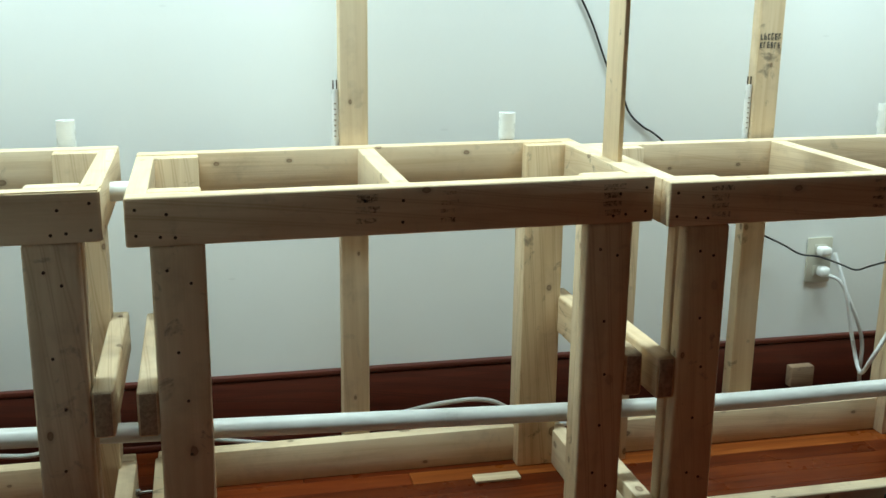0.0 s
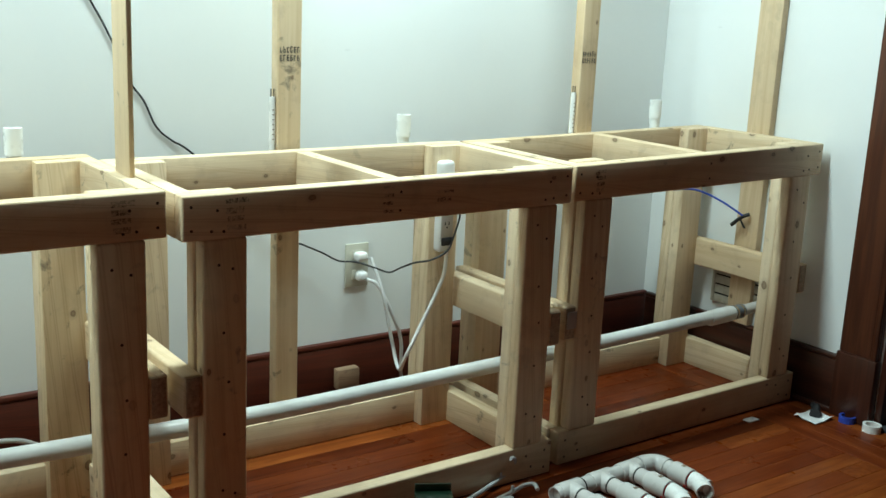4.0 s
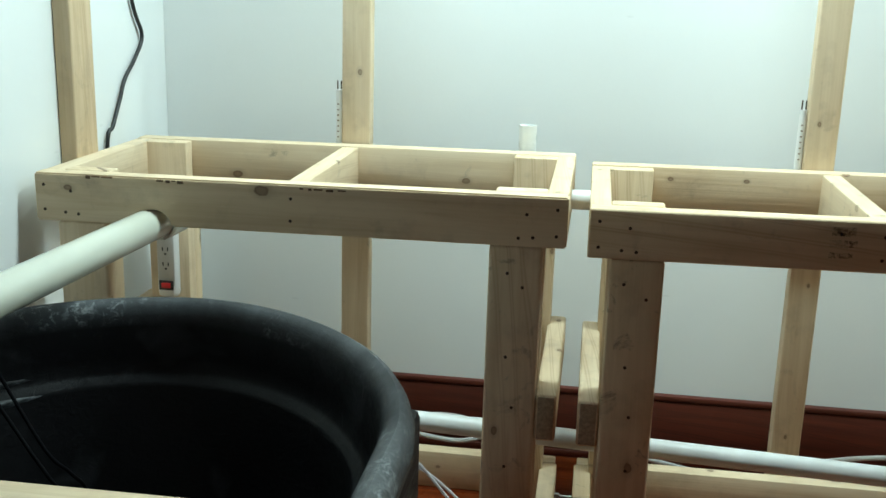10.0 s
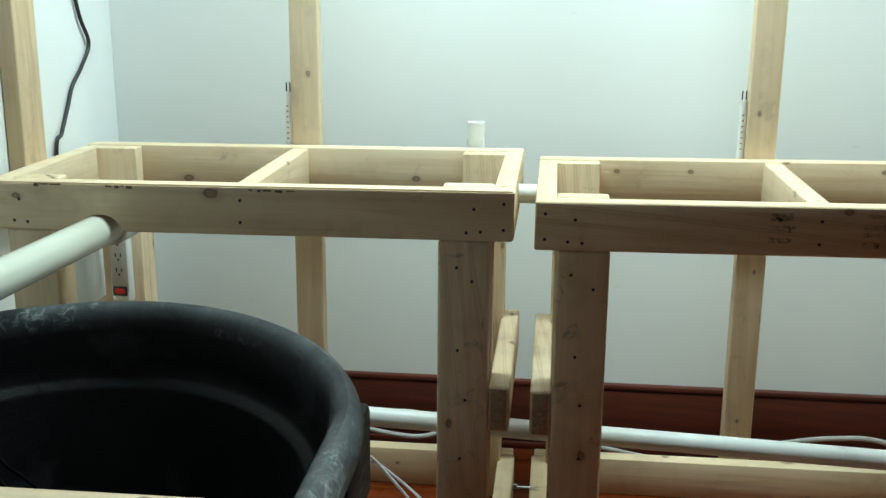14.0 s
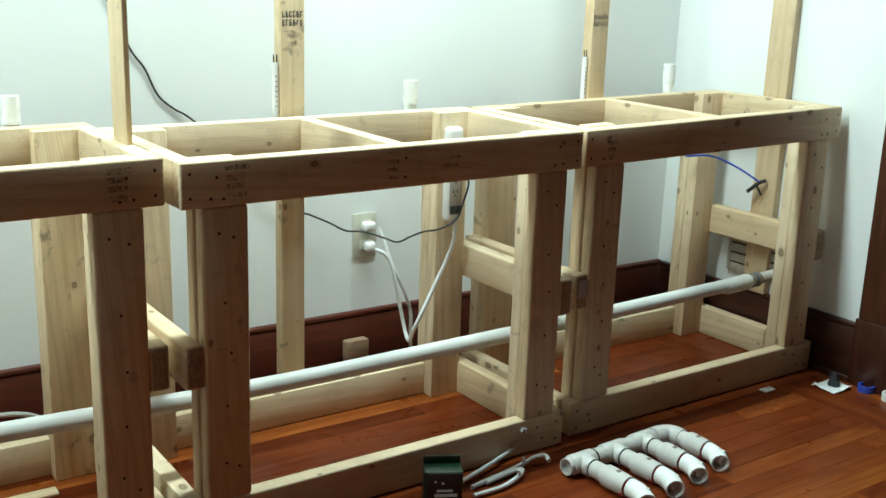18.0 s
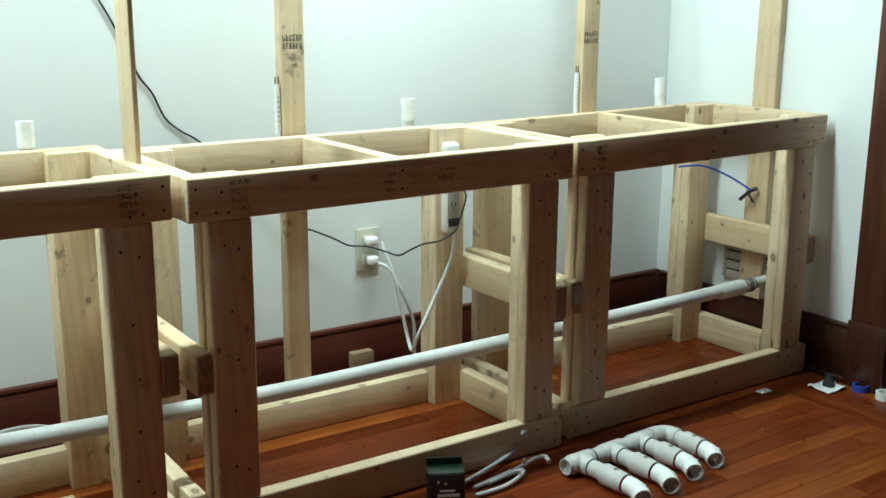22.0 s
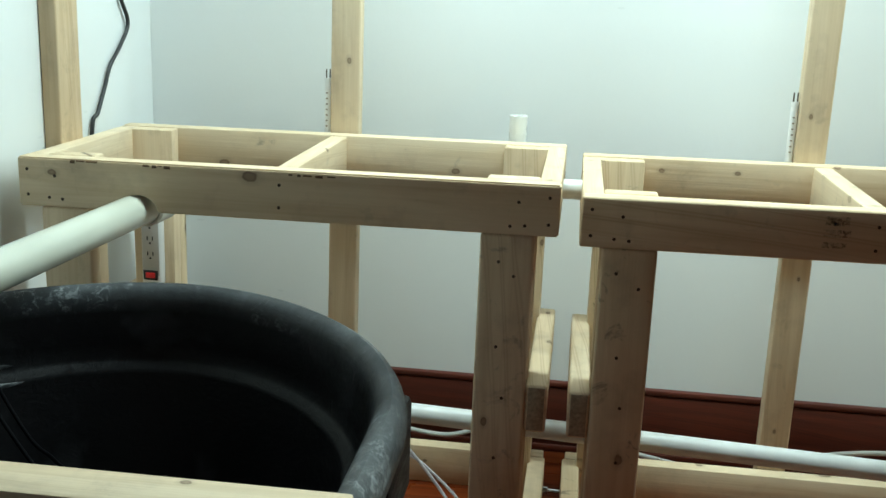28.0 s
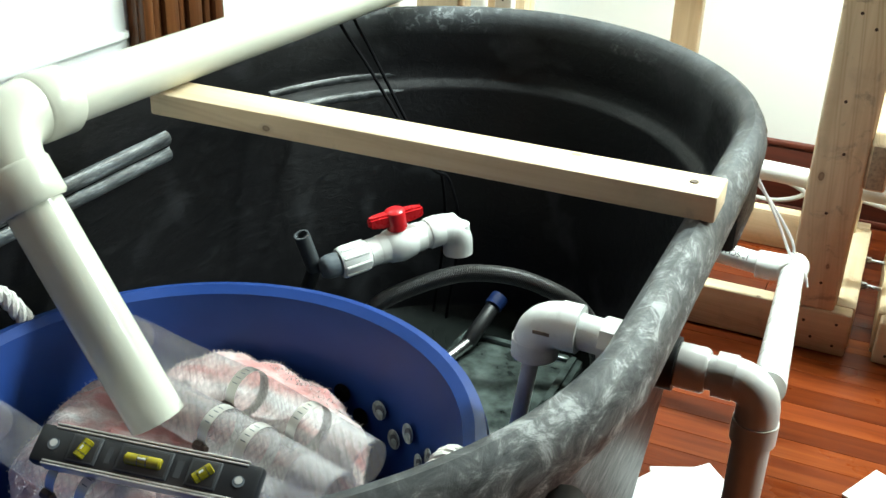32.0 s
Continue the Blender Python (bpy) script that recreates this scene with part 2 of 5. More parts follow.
def floor_wood():
    m, nt, b = mat("red_fir_floor")
    v, rnd = shifted(nt, (1.0, 16.0, 16.0), 9.0)
    g = noise_out(nt, v, 3.0, 6.0, 0.6, 0.8)
    col = ramp(nt, g, [(0.28, (0.092, 0.0145, 0.0034)), (0.5, (0.145, 0.026, 0.006)), (0.72, (0.20, 0.044, 0.010))])
    tone = ramp(nt, rnd, [(0.0, (0.62, 0.55, 0.52)), (0.45, (0.95, 0.93, 0.9)), (0.78, (1.10, 1.10, 1.08)), (0.88, (1.45, 1.8, 1.6)), (1.0, (1.8, 2.6, 2.2))])
    nt.links.new(mixed(nt, 1.0, col, tone, "MULTIPLY"), b.inputs["Base Color"])
    v2, _ = shifted(nt, (1, 1, 1))
    wear = noise_out(nt, v2, 7.0, 5.0)
    nt.links.new(ramp(nt, wear, [(0.3, (0.24,) * 3), (0.7, (0.44,) * 3)]), b.inputs["Roughness"])
    b.inputs["Specular IOR Level"].default_value = 0.12
    bump(nt, b, g, 0.08, 0.002)
    return m


FLOOR = floor_wood()


def tub_plastic():
    m, nt, b = mat("black_tank_plastic")
    v, _ = shifted(nt, (1, 1, 1), 0.0)
    n = noise_out(nt, v, 5.0, 6.0)
    sv, _ = shifted(nt, (30, 7, 30), 0.0)
    s = noise_out(nt, sv, 2.0, 6.0, 0.65, 1.5)
    c = ramp(nt, n, [(0.3, (0.0028, 0.0027, 0.0033)), (0.7, (0.0060, 0.0058, 0.0068))])
    scr = ramp(nt, s, [(0.58, (0, 0, 0)), (0.70, (0.3, 0.3, 0.3))])
    c = mixed(nt, scr, c, (0.02, 0.022, 0.024))
    # handling wear along the top of the rolled rim: grey film, with patches of fine scratches
    tc = nt.nodes.new("ShaderNodeTexCoord")
    sp = nt.nodes.new("ShaderNodeSeparateXYZ")
    nt.links.new(tc.outputs["Object"], sp.inputs[0])
    top = ramp(nt, sp.outputs[2], [(0.594, (0, 0, 0)), (0.631, (1, 1, 1))])
    film = ramp(nt, noise_out(nt, v, 6.0, 5.0, 0.65), [(0.32, (0.2, 0.2, 0.2)), (0.65, (0.9, 0.9, 0.9))])
    c = mixed(nt, mixed(nt, 1.0, top, film, "MULTIPLY"), c, (0.095, 0.102, 0.108))
    spots = ramp(nt, noise_out(nt, v, 9.0, 4.0, 0.6), [(0.51, (0, 0, 0)), (0.62, (1, 1, 1))])
    lines = ramp(nt, noise_out(nt, v, 55.0, 6.0, 0.75, 0.8), [(0.50, (0, 0, 0)), (0.60, (0.85, 0.85, 0.85))])
    scuff = mixed(nt, 1.0, mixed(nt, 1.0, spots, lines, "MULTIPLY"), top, "MULTIPLY")
    c = mixed(nt, scuff, c, (0.30, 0.32, 0.33))
    # the side by the room is rubbed silvery, in arcs, down over the outer face
    yy, zz, xx = (nt.nodes.new("ShaderNodeMapRange") for _ in range(3))
    for node, axis_i, lo, hi in ((yy, 1, -0.60, -0.98), (zz, 2, 0.40, 0.60), (xx, 0, -0.34, -0.24)):
        nt.links.new(sp.outputs[axis_i], node.inputs[0])
        node.inputs[1].default_value, node.inputs[2].default_value = lo, hi
    rub = mixed(nt, 1.0, mixed(nt, 1.0, yy.outputs[0], zz.outputs[0], "MULTIPLY"), xx.outputs[0], "MULTIPLY")
    av, _ = shifted(nt, (16, 16, 30), 0.0)
    arcs = noise_out(nt, av, 1.6, 8.0, 0.74, 0.9)
    rub = mixed(nt, 1.0, rub, ramp(nt, arcs, [(0.34, (0.15, 0.15, 0.15)), (0.60, (0.9, 0.9, 0.9))]), "MULTIPLY")
    c = mixed(nt, rub, c, ramp(nt, arcs, [(0.38, (0.08, 0.084, 0.088)), (0.54, (0.17, 0.178, 0.18)), (0.64, (0.42, 0.435, 0.44))]))
    # dull lime blotches inside
    blot = ramp(nt, noise_out(nt, v, 8.0, 3.0, 0.5, 0.3), [(0.56, (0, 0, 0)), (0.66, (0.5, 0.5, 0.5))])
    c = mixed(nt, blot, c, (0.028, 0.029, 0.032))
    nt.links.new(c, b.inputs["Base Color"])
    nt.links.new(ramp(nt, s, [(0.3, (0.32,) * 3), (0.7, (0.55,) * 3)]), b.inputs["Roughness"])
    b.inputs["Specular IOR Level"].default_value = 0.16
    bump(nt, b, s, 0.25, 0.004)
    return m


TUB = tub_plastic()


def worn_sheen_tub(name, k):
    m, nt, b = mat(name)
    v, _ = shifted(nt, (60, 9, 60), 0.0)
    n = noise_out(nt, v, 2.0, 6.0, 0.7)
    nt.links.new(ramp(nt, n, [(0.35, (0.012 * k, 0.013 * k, 0.014 * k)), (0.55, (0.06 * k, 0.065 * k, 0.07 * k)), (0.74, (0.20 * k, 0.21 * k, 0.22 * k))]), b.inputs["Base Color"])
    b.inputs["Roughness"].default_value = 0.3
    return m


# rib scuffs together with their silvery highlight, painted dimmer and brighter
WORN_SHEEN = worn_sheen_tub("worn_plastic_sheen", 0.8)
RUBBED_SHEEN = worn_sheen_tub("rubbed_plastic_bright_sheen", 2.2)


def clear_hose():
    m, nt, b = mat("clear_braided_hose")
    v, _ = shifted(nt, (1, 1, 1))
    masks = []
    for sc in ((62.0, 40.0, 25.0), (-62.0, 40.0, 25.0)):
        mp = nd(nt, "ShaderNodeMapping", Scale=sc)
        nt.links.new(v, mp.inputs[0])
        w = nd(nt, "ShaderNodeTexWave", Scale=1.0)
        w.bands_direction = "DIAGONAL"
        nt.links.new(mp.outputs[0], w.inputs["Vector"])
        masks.append(ramp(nt, w.outputs[0], [(0.88, (0, 0, 0)), (0.95, (1, 1, 1))]))
    net = mixed(nt, 1.0, masks[0], masks[1], "LIGHTEN")
    nt.links.new(mixed(nt, net, (0.80, 0.77, 0.78), (0.52, 0.49, 0.51)), b.inputs["Base Color"])
    nt.links.new(ramp(nt, net, [(0.0, (0.24,) * 3), (1.0, (0.40,) * 3)]), b.inputs["Alpha"])
    b.inputs["Roughness"].default_value = 0.16
    return m


HOSE = clear_hose()


def braided_black():
    m, nt, b = mat("black_braided_hose")
    v, _ = shifted(nt, (1, 1, 1), 0.0)
    masks = []
    for sgn in (-1, 1):
        mp = nd(nt, "ShaderNodeMapping", Scale=(150.0 * sgn, 150.0 * sgn, 110.0))
        nt.links.new(v, mp.inputs[0])
        w = nd(nt, "ShaderNodeTexWave", Scale=1.0, Distortion=0.6)
        w.bands_direction = "DIAGONAL"
        nt.links.new(mp.outputs[0], w.inputs["Vector"])
        masks.append(ramp(nt, w.outputs[0], [(0.55, (0, 0, 0)), (0.95, (1, 1, 1))]))
    net = mixed(nt, 1.0, masks[0], masks[1], "LIGHTEN")
    nt.links.new(mixed(nt, net, (0.004, 0.004, 0.005), (0.070, 0.068, 0.066)), b.inputs["Base Color"])
    bump(nt, b, net, 0.6, 0.003)
    b.inputs["Roughness"].default_value = 0.35
    return m


BRAID = braided_black()


def fleece():
    m, nt, b = mat("pink_white_filter_floss")
    v, _ = shifted(nt, (1, 1, 1), 0.0)
    v2, _ = shifted(nt, (0.55, 1.5, 1), 0.0)
    n = noise_out(nt, v2, 15.0, 6.0, 0.6, 0.8)
    f = noise_out(nt, v, 160.0, 4.0)
    nt.links.new(ramp(nt, n, [(0.36, (0.60, 0.57, 0.57)), (0.50, (0.60, 0.44, 0.43)), (0.62, (0.56, 0.26, 0.25))]), b.inputs["Base Color"])
    b.inputs["Roughness"].default_value = 0.95
    bump(nt, b, f, 0.45, 0.004)
    return m


FLOSS = fleece()
FLOSS_WHITE = plain("white_floss_fibre", (0.58, 0.55, 0.55), 0.95)


def water_mat():
    m, nt, b = mat("still_tank_water")
    b.inputs["Base Color"].default_value = (0.012, 0.015, 0.014, 1)
    b.inputs["Roughness"].default_value = 0.05
    v, _ = shifted(nt, (1, 1, 1), 0.0)
    bump(nt, b, noise_out(nt, v, 9.0, 3.0), 0.12, 0.01)
    return m


WATER = water_mat()


def smudged_ink(name, colour, most):
    """Worn stamp ink: the wood shows through in specks."""
    m, nt, b = mat(name)
    v, _ = shifted(nt, (1, 1, 1))
    wear = noise_out(nt, v, 170.0, 4.0, 0.7)
    broad = noise_out(nt, v, 40.0, 2.0)
    b.inputs["Base Color"].default_value = (*colour, 1)
    b.inputs["Roughness"].default_value = 0.8
    a = mixed(nt, 1.0, ramp(nt, wear, [(0.40, (0, 0, 0)), (0.58, (most,) * 3)]), ramp(nt, broad, [(0.35, (0.25,) * 3), (0.6, (1, 1, 1))]), "MULTIPLY")
    nt.links.new(a, b.inputs["Alpha"])
    return m


SMUDGE = smudged_ink("worn_black_ink", (0.02, 0.018, 0.018), 0.75)
SMUDGE_BLUE = smudged_ink("worn_blue_ink", (0.018, 0.024, 0.04), 0.9)

# ---- mesh helpers ----


def part(name, bm, material, parent=None, label=""):
    me = bpy.data.meshes.new(name)
    bm.normal_update()
    bm.to_mesh(me)
    bm.free()
    me.materials.append(material)
    if any(p.use_smooth for p in me.polygons):
        me.set_sharp_from_angle(angle=radians(38))
    ob = new(name, me)
    if parent is not None:
        ob.parent = parent
    if label:
        ob["label"] = label
    return ob


def thing(name, label, category, group="", kind="", at=(0, 0, 0)):
    ob = new(name)
    ob.location = at
    return tagged(ob, label, category, group, kind)


def box(lo, hi, bevel=0.003, seg=2):
    bm = bmesh.new()
    bmesh.ops.create_cube(bm, size=1.0)
    s = [b - a for a, b in zip(lo, hi)]
    c = [(a + b) / 2 for a, b in zip(lo, hi)]
    for v in bm.verts:
        v.co = Vector(tuple(v.co[i] * s[i] + c[i] for i in range(3)))
    if bevel:
        bmesh.ops.bevel(bm, geom=bm.edges[:], offset=min(bevel, min(s) * 0.4), segments=seg, profile=0.5, affect="EDGES")
        for f in bm.faces:
            f.smooth = True
    return bm


def flat_shade(bm):
    for f in bm.faces:
        f.smooth = False
    return bm


def sharp_smooth(ob, angle=35):
    me = ob.data
    for p in me.polygons:
        p.use_smooth = True
    me.set_sharp_from_angle(angle=radians(angle))
    return ob


def tube(path, radius, n=20, bm=None, caps=True, inner=0.0):
    """A round tube along a polyline; radius a number or one per point; inner > 0 makes it hollow at the ends."""
    bm = bm or bmesh.new()
    pts = [Vector(p) for p in path]
    rad = radius if isinstance(radius, (list, tuple)) else [radius] * len(pts)
    tans = []
    for i in range(len(pts)):
        a, b = pts[max(i - 1, 0)], pts[min(i + 1, len(pts) - 1)]
        t = (b - a)
        tans.append(t.normalized() if t.length > 1e-9 else (tans[-1] if tans else Vector((0, 0, 1))))
    ref = Vector((0, 0, 1)) if abs(tans[0].z) < 0.9 else Vector((1, 0, 0))
    u = tans[0].cross(ref).normalized()
    rings = []
    for i, (p, t) in enumerate(zip(pts, tans)):
        u = (u - t * u.dot(t)).normalized()
        w = t.cross(u)
        rings.append([bm.verts.new(p + (u * math.cos(k * math.tau / n) + w * math.sin(k * math.tau / n)) * rad[i]) for k in range(n)])
    for r0, r1 in zip(rings, rings[1:]):
        for k in range(n):
            f = bm.faces.new((r0[k], r0[(k + 1) % n], r1[(k + 1) % n], r1[k]))
            f.smooth = True
    if caps and not inner:
        bm.faces.new(rings[0][::-1])
        bm.faces.new(rings[-1])
    if inner:
        for ring, t, s in ((rings[0], tans[0], 1), (rings[-1], -tans[-1], -1)):
            c = sum((v.co for v in ring), Vector()) / n
            lip = [bm.verts.new(c + (v.co - c) * inner) for v in ring]
            deep = [bm.verts.new(v.co + t * 0.05) for v in lip]
            for k in range(n):
                q = (ring[(k + 1) % n], ring[k], lip[k], lip[(k + 1) % n])
                q2 = (lip[(k + 1) % n], lip[k], deep[k], deep[(k + 1) % n])
                bm.faces.new(q if s > 0 else q[::-1])
                bm.faces.new(q2 if s > 0 else q2[::-1])
            bm.faces.new(deep if s < 0 else deep[::-1])
    return bm


def smooth_path(points, n=8):
    """A Catmull-Rom line through the points."""
    p = [Vector(q) for q in points]
    p = [p[0] * 2 - p[1]] + p + [p[-1] * 2 - p[-2]]
    out = []
    for i in range(1, len(p) - 2):
        for k in range(n):
            t = k / n
            out.append(0.5 * ((2 * p[i]) + (p[i + 1] - p[i - 1]) * t + (2 * p[i - 1] - 5 * p[i] + 4 * p[i + 1] - p[i + 2]) * t * t
                              + (3 * p[i] - p[i - 1] - 3 * p[i + 1] + p[i + 2]) * t ** 3))
    out.append(p[-2])
    return out


def bend(a, corner, b, r, n=8):
    """Points of a rounded corner from a over corner to b."""
    a, c, b = Vector(a), Vector(corner), Vector(b)
    p, q = c + (a - c).normalized() * r, c + (b - c).normalized() * r
    return [(p * (1 - t) + c * t) * (1 - t) + (c * (1 - t) + q * t) * t for t in [i / n for i in range(n + 1)]]


def disc(centre, normal, r, thick, n=16):
    c, m = Vector(centre), Vector(normal).normalized()
    return tube([c, c + m * thick], r, n)


# ---- room ----
XL, XR, YB, YF, ZC = -1.040, 2.996, 0.69, -5.2, 2.65
BB = 0.180


def structure(name, bm, material, label, category):
    return tagged(part(name, bm, material), label, category, kind="structure")


structure("wall_back", box((XL - 0.12, YB, 0), (XR + 0.12, YB + 0.12, ZC), 0), WALL, "smooth white painted plaster wall with scuffs", "wall")
# ceiling and viewer-side walls are unseen; dark wood keeps bounced light down
structure("ceiling", box((XL - 0.12, YF - 0.12, ZC), (XR + 0.12, YB + 0.12, ZC + 0.1), 0), OAK["x"], "unseen ceiling, made dark to cut bounced light", "ceiling")
structure("wall_front", box((XL - 0.12, YF - 0.12, 0), (XR + 0.12, YF, ZC), 0), OAK["x"], "unseen wall behind the viewer, made dark to cut bounced light", "wall")
# the left wall, with a doorway from y -1.45 to -0.66
LD0, LD1, LDH = -1.54, -0.780, 2.05
structure("wall_left", box((XL - 0.12, LD1, 0), (XL, YB - 0.001, ZC), 0), WALL, "white painted wall beside a stained casing", "wall")
structure("wall_left_far", box((XL - 0.12, YF, 0), (XL, LD0, ZC), 0), OAK["y"], "unseen wall past the doorway, made dark to cut bounced light", "wall")
structure("wall_left_over", box((XL - 0.12, LD0, LDH), (XL, LD1, ZC), 0), WALL, "white painted wall over the doorway", "wall")
# the right wall, with a doorway from y -1.2 to -0.32
RD0, RD1, RDH = -1.2, -0.260, 2.05
structure("wall_right", box((XR, RD1, 0), (XR + 0.12, YB - 0.001, ZC), 0), WALL, "white painted wall beside a dark stained doorway", "wall")
structure("wall_right_far", box((XR, YF, 0), (XR + 0.12, RD0, ZC), 0), MAHOGANY["y"], "unseen wall past the doorway, made dark to cut bounced light", "wall")
structure("wall_right_over", box((XR, RD0, RDH), (XR + 0.12, RD1, ZC), 0), WALL, "white painted wall over the doorway", "wall")
# made-up hall behind the right doorway, its dimness put into near-black colours
structure("hall_wall_end", box((XR + 1.1, -1.9, 0), (XR + 1.2, 0.5, ZC), 0), DIM_WOOD["z"], "hall end wall, its dimness put into the dark wood", "wall")
structure("hall_wall_side", box((XR + 0.12, 0.3, 0), (XR + 1.1, 0.4, ZC), 0), DARK, "hall side wall, its lack of light painted near-black", "wall")
structure("hall_wall_near", box((XR + 0.12, -1.9, 0), (XR + 1.1, -1.8, ZC), 0), DARK, "hall side wall, its lack of light painted near-black", "wall")
structure("hall_ceiling", box((XR + 0.12, -1.9, ZC - 0.3), (XR + 1.2, 0.5, ZC - 0.2), 0), DARK, "hall ceiling, its lack of light painted near-black", "ceiling")

# baseboards: tall dark boards with a moulded cap


def baseboard(name, lo, hi, axis, out):
    (x0, y0), (x1, y1) = lo, hi
    grp = thing(name, "tall dark mahogany baseboard with a slim moulded top", "baseboard", kind="structure")
    pieces = (("board", 0.0005, 0.018, 0, BB - 0.016, 0.002), ("cap", 0.0005, 0.0205, BB - 0.0155, BB, 0.005), ("shoe_moulding", 0.0185, 0.030, 0, 0.018, 0.005))
    for nm, d0, d1, a, b, bv in pieces:
        if axis == "x":
            part(nm, box((x0, y0 - d1, a), (x1, y0 - d0, b), bv), MAHOGANY["x"], grp)
        else:
            xs = sorted((x0 + out * d0, x0 + out * d1))
            # right wall's board takes the dim copy: its shade is in the colour
            part(nm, box((xs[0], y0, a), (xs[1], y1, b), bv), (DIM_WOOD if out < 0 else MAHOGANY)["y"], grp)
    return grp


baseboard("baseboard", (XL, YB), (XR, YB), "x", 0)
baseboard("baseboard", (XR, -0.126), (XR, YB - 0.028), "y", -1)
baseboard("baseboard", (XL, -0.583), (XL, YB - 0.028), "y", 1)

# fluted casings of the doorways


def casing(name, x, s, y0, y1, ztop, wood_set, label, fluted=True):
    """An upright casing on the wall at x; s is the way out of the wall."""
    grp = thing(name, label, "door casing", kind="structure")
    w = y1 - y0

    def slab(nm, a, b, d0, d1, z0, z1, bv, m=wood_set):
        xs = sorted((x + s * d0, x + s * d1))
        return part(nm, box((xs[0], y0 + w * a, z0), (xs[1], y0 + w * b, z1), bv), m["z"], grp)

    slab("plinth_block", -0.03, 1.03, 0.0005, 0.032, 0.0, BB + 0.02, 0.004, DIM_WOOD)
    slab("back_board", 0, 1, 0.0005, 0.018, BB + 0.02, ztop, 0.002)
    if not fluted:
        slab("flat_board", 0.17, 1.0, 0.017, 0.024, BB + 0.02, ztop, 0.003)
        slab("edge_bead", 0.0, 0.10, 0.017, 0.031, BB + 0.02, ztop, 0.006)
        slab("edge_bead", 0.115, 0.155, 0.017, 0.026, BB + 0.02, ztop, 0.002)
        return grp
    for a, b, d in ((0.0, 0.12, 0.030), (0.15, 0.22, 0.024), (0.27, 0.44, 0.027), (0.47, 0.53, 0.022), (0.56, 0.73, 0.027), (0.78, 0.85, 0.024), (0.88, 1.0, 0.030)):
        slab("flute", a, b, 0.017, d, BB + 0.02, ztop, 0.004)
    return grp


casing("door_casing", XR, -1, -0.250, -0.128, 2.08, CASING, "flat dark mahogany door casing with a beaded edge", False)
casing("door_casing", XL, 1, -0.775, -0.590, 2.08, OAK, "fluted dark stained oak door casing with warm highlights")
structure("door_jamb_1", box((XR - 0.01, RD1 - 0.02, 0), (XR + 0.13, RD1, RDH), 0.002), DIM_WOOD["z"], "dark mahogany door jamb", "door jamb")
structure("door_threshold", box((XR - 0.02, RD0, 0.0), (XR + 0.14, RD1 - 0.02, 0.012), 0.004), plain("grey_metal_strip", (0.12, 0.13, 0.14), 0.4, 0.6), "dull grey metal threshold strip", "threshold")

# white panelled door in the left doorway
door = thing("door_2", "white painted panel door, closed, with raised mouldings", "door", kind="structure")
DX = XL + 0.003
part("leaf", box((DX - 0.04, LD0 + 0.004, 0.006), (DX, LD1 - 0.001, LDH - 0.004), 0.003), WHITE_PAINT, door)
part("ledge", box((DX - 0.002, LD0 + 0.02, 0.663), (DX + 0.006, LD1 - 0.002, 0.674), 0.003), WHITE_PAINT, door)
for z0, z1 in ((0.13, 0.5), (0.98, 1.3), (1.42, 1.92)):
    for a, b, c, d in ((LD0 + 0.1, LD1 - 0.13, z1, z1 + 0.022), (LD0 + 0.1, LD1 - 0.13, z0 - 0.022, z0), (LD0 + 0.08, LD0 + 0.1, z0 - 0.022, z1 + 0.022), (LD1 - 0.13, LD1 - 0.11, z0 - 0.022, z1 + 0.022)):
        part("panel_moulding", box((DX - 0.002, a, c), (DX + 0.012, b, d), 0.005), WHITE_PAINT, door)

# ---- floor ----
ground = tagged(part("floor", box((XL - 0.12, YF - 0.12, -0.08), (XR + 1.2, YB + 0.12, -0.014), 0), DARK), "worn red-brown fir plank floor with pale streaks", "floor", kind="structure")
PW = 0.058


def plank_mesh(length):
    bm = box((0, 0, -0.016), (length, PW - 0.0005, 0.0), 0.0006, 1)
    me = bpy.data.meshes.new("plank")
    flat_shade(bm).to_mesh(me)
    bm.free()
    me.materials.append(FLOOR)
    return me


rp = random.Random(4)

MESHES = {k: plank_mesh(k) for k in (0.9, 1.3, 1.7, 2.1)}
row, y = 0, YF
FLOOR_END = 2.752  # beyond this line the planks run the other way
planks = []
while y < YB:
    x = XL - 0.1 - rp.random() * 0.8
    while x < FLOOR_END:
        k = rp.choice((0.9, 1.3, 1.7, 2.1))
        planks.append((x, y, k))
        x += k + 0.0012
    y += PW
planks.sort(key=lambda p: abs(p[0] + p[2] / 2 - 1.0) + 1.5 * abs(p[1] + 0.1))
near, rest = planks[:230], planks[230:]


def clipped(x, k):
    return max(x, XL - 0.1), min(x + k, FLOOR_END)


for x, y, k in near:
    x0, x1 = clipped(x, k)
    ob = new("plank", MESHES[k])
    ob.location, ob.scale.x = (x0, y, 0), (x1 - x0) / k
    ob.parent = ground
bx = FLOOR_END + PW
while bx < XR + 1.16:
    y = -2.4 + rp.random() * 0.5
    while y < YB:
        k = rp.choice((0.9, 1.3, 1.7))
        ob = new("plank", MESHES[k])
        ob.location, ob.rotation_euler, ob.scale.x = (bx, y, 0), (0, 0, radians(90)), (min(y + k, YB) - y) / k
        ob.parent = ground
        y += k + 0.0012
    bx += PW
verts, faces = [], []
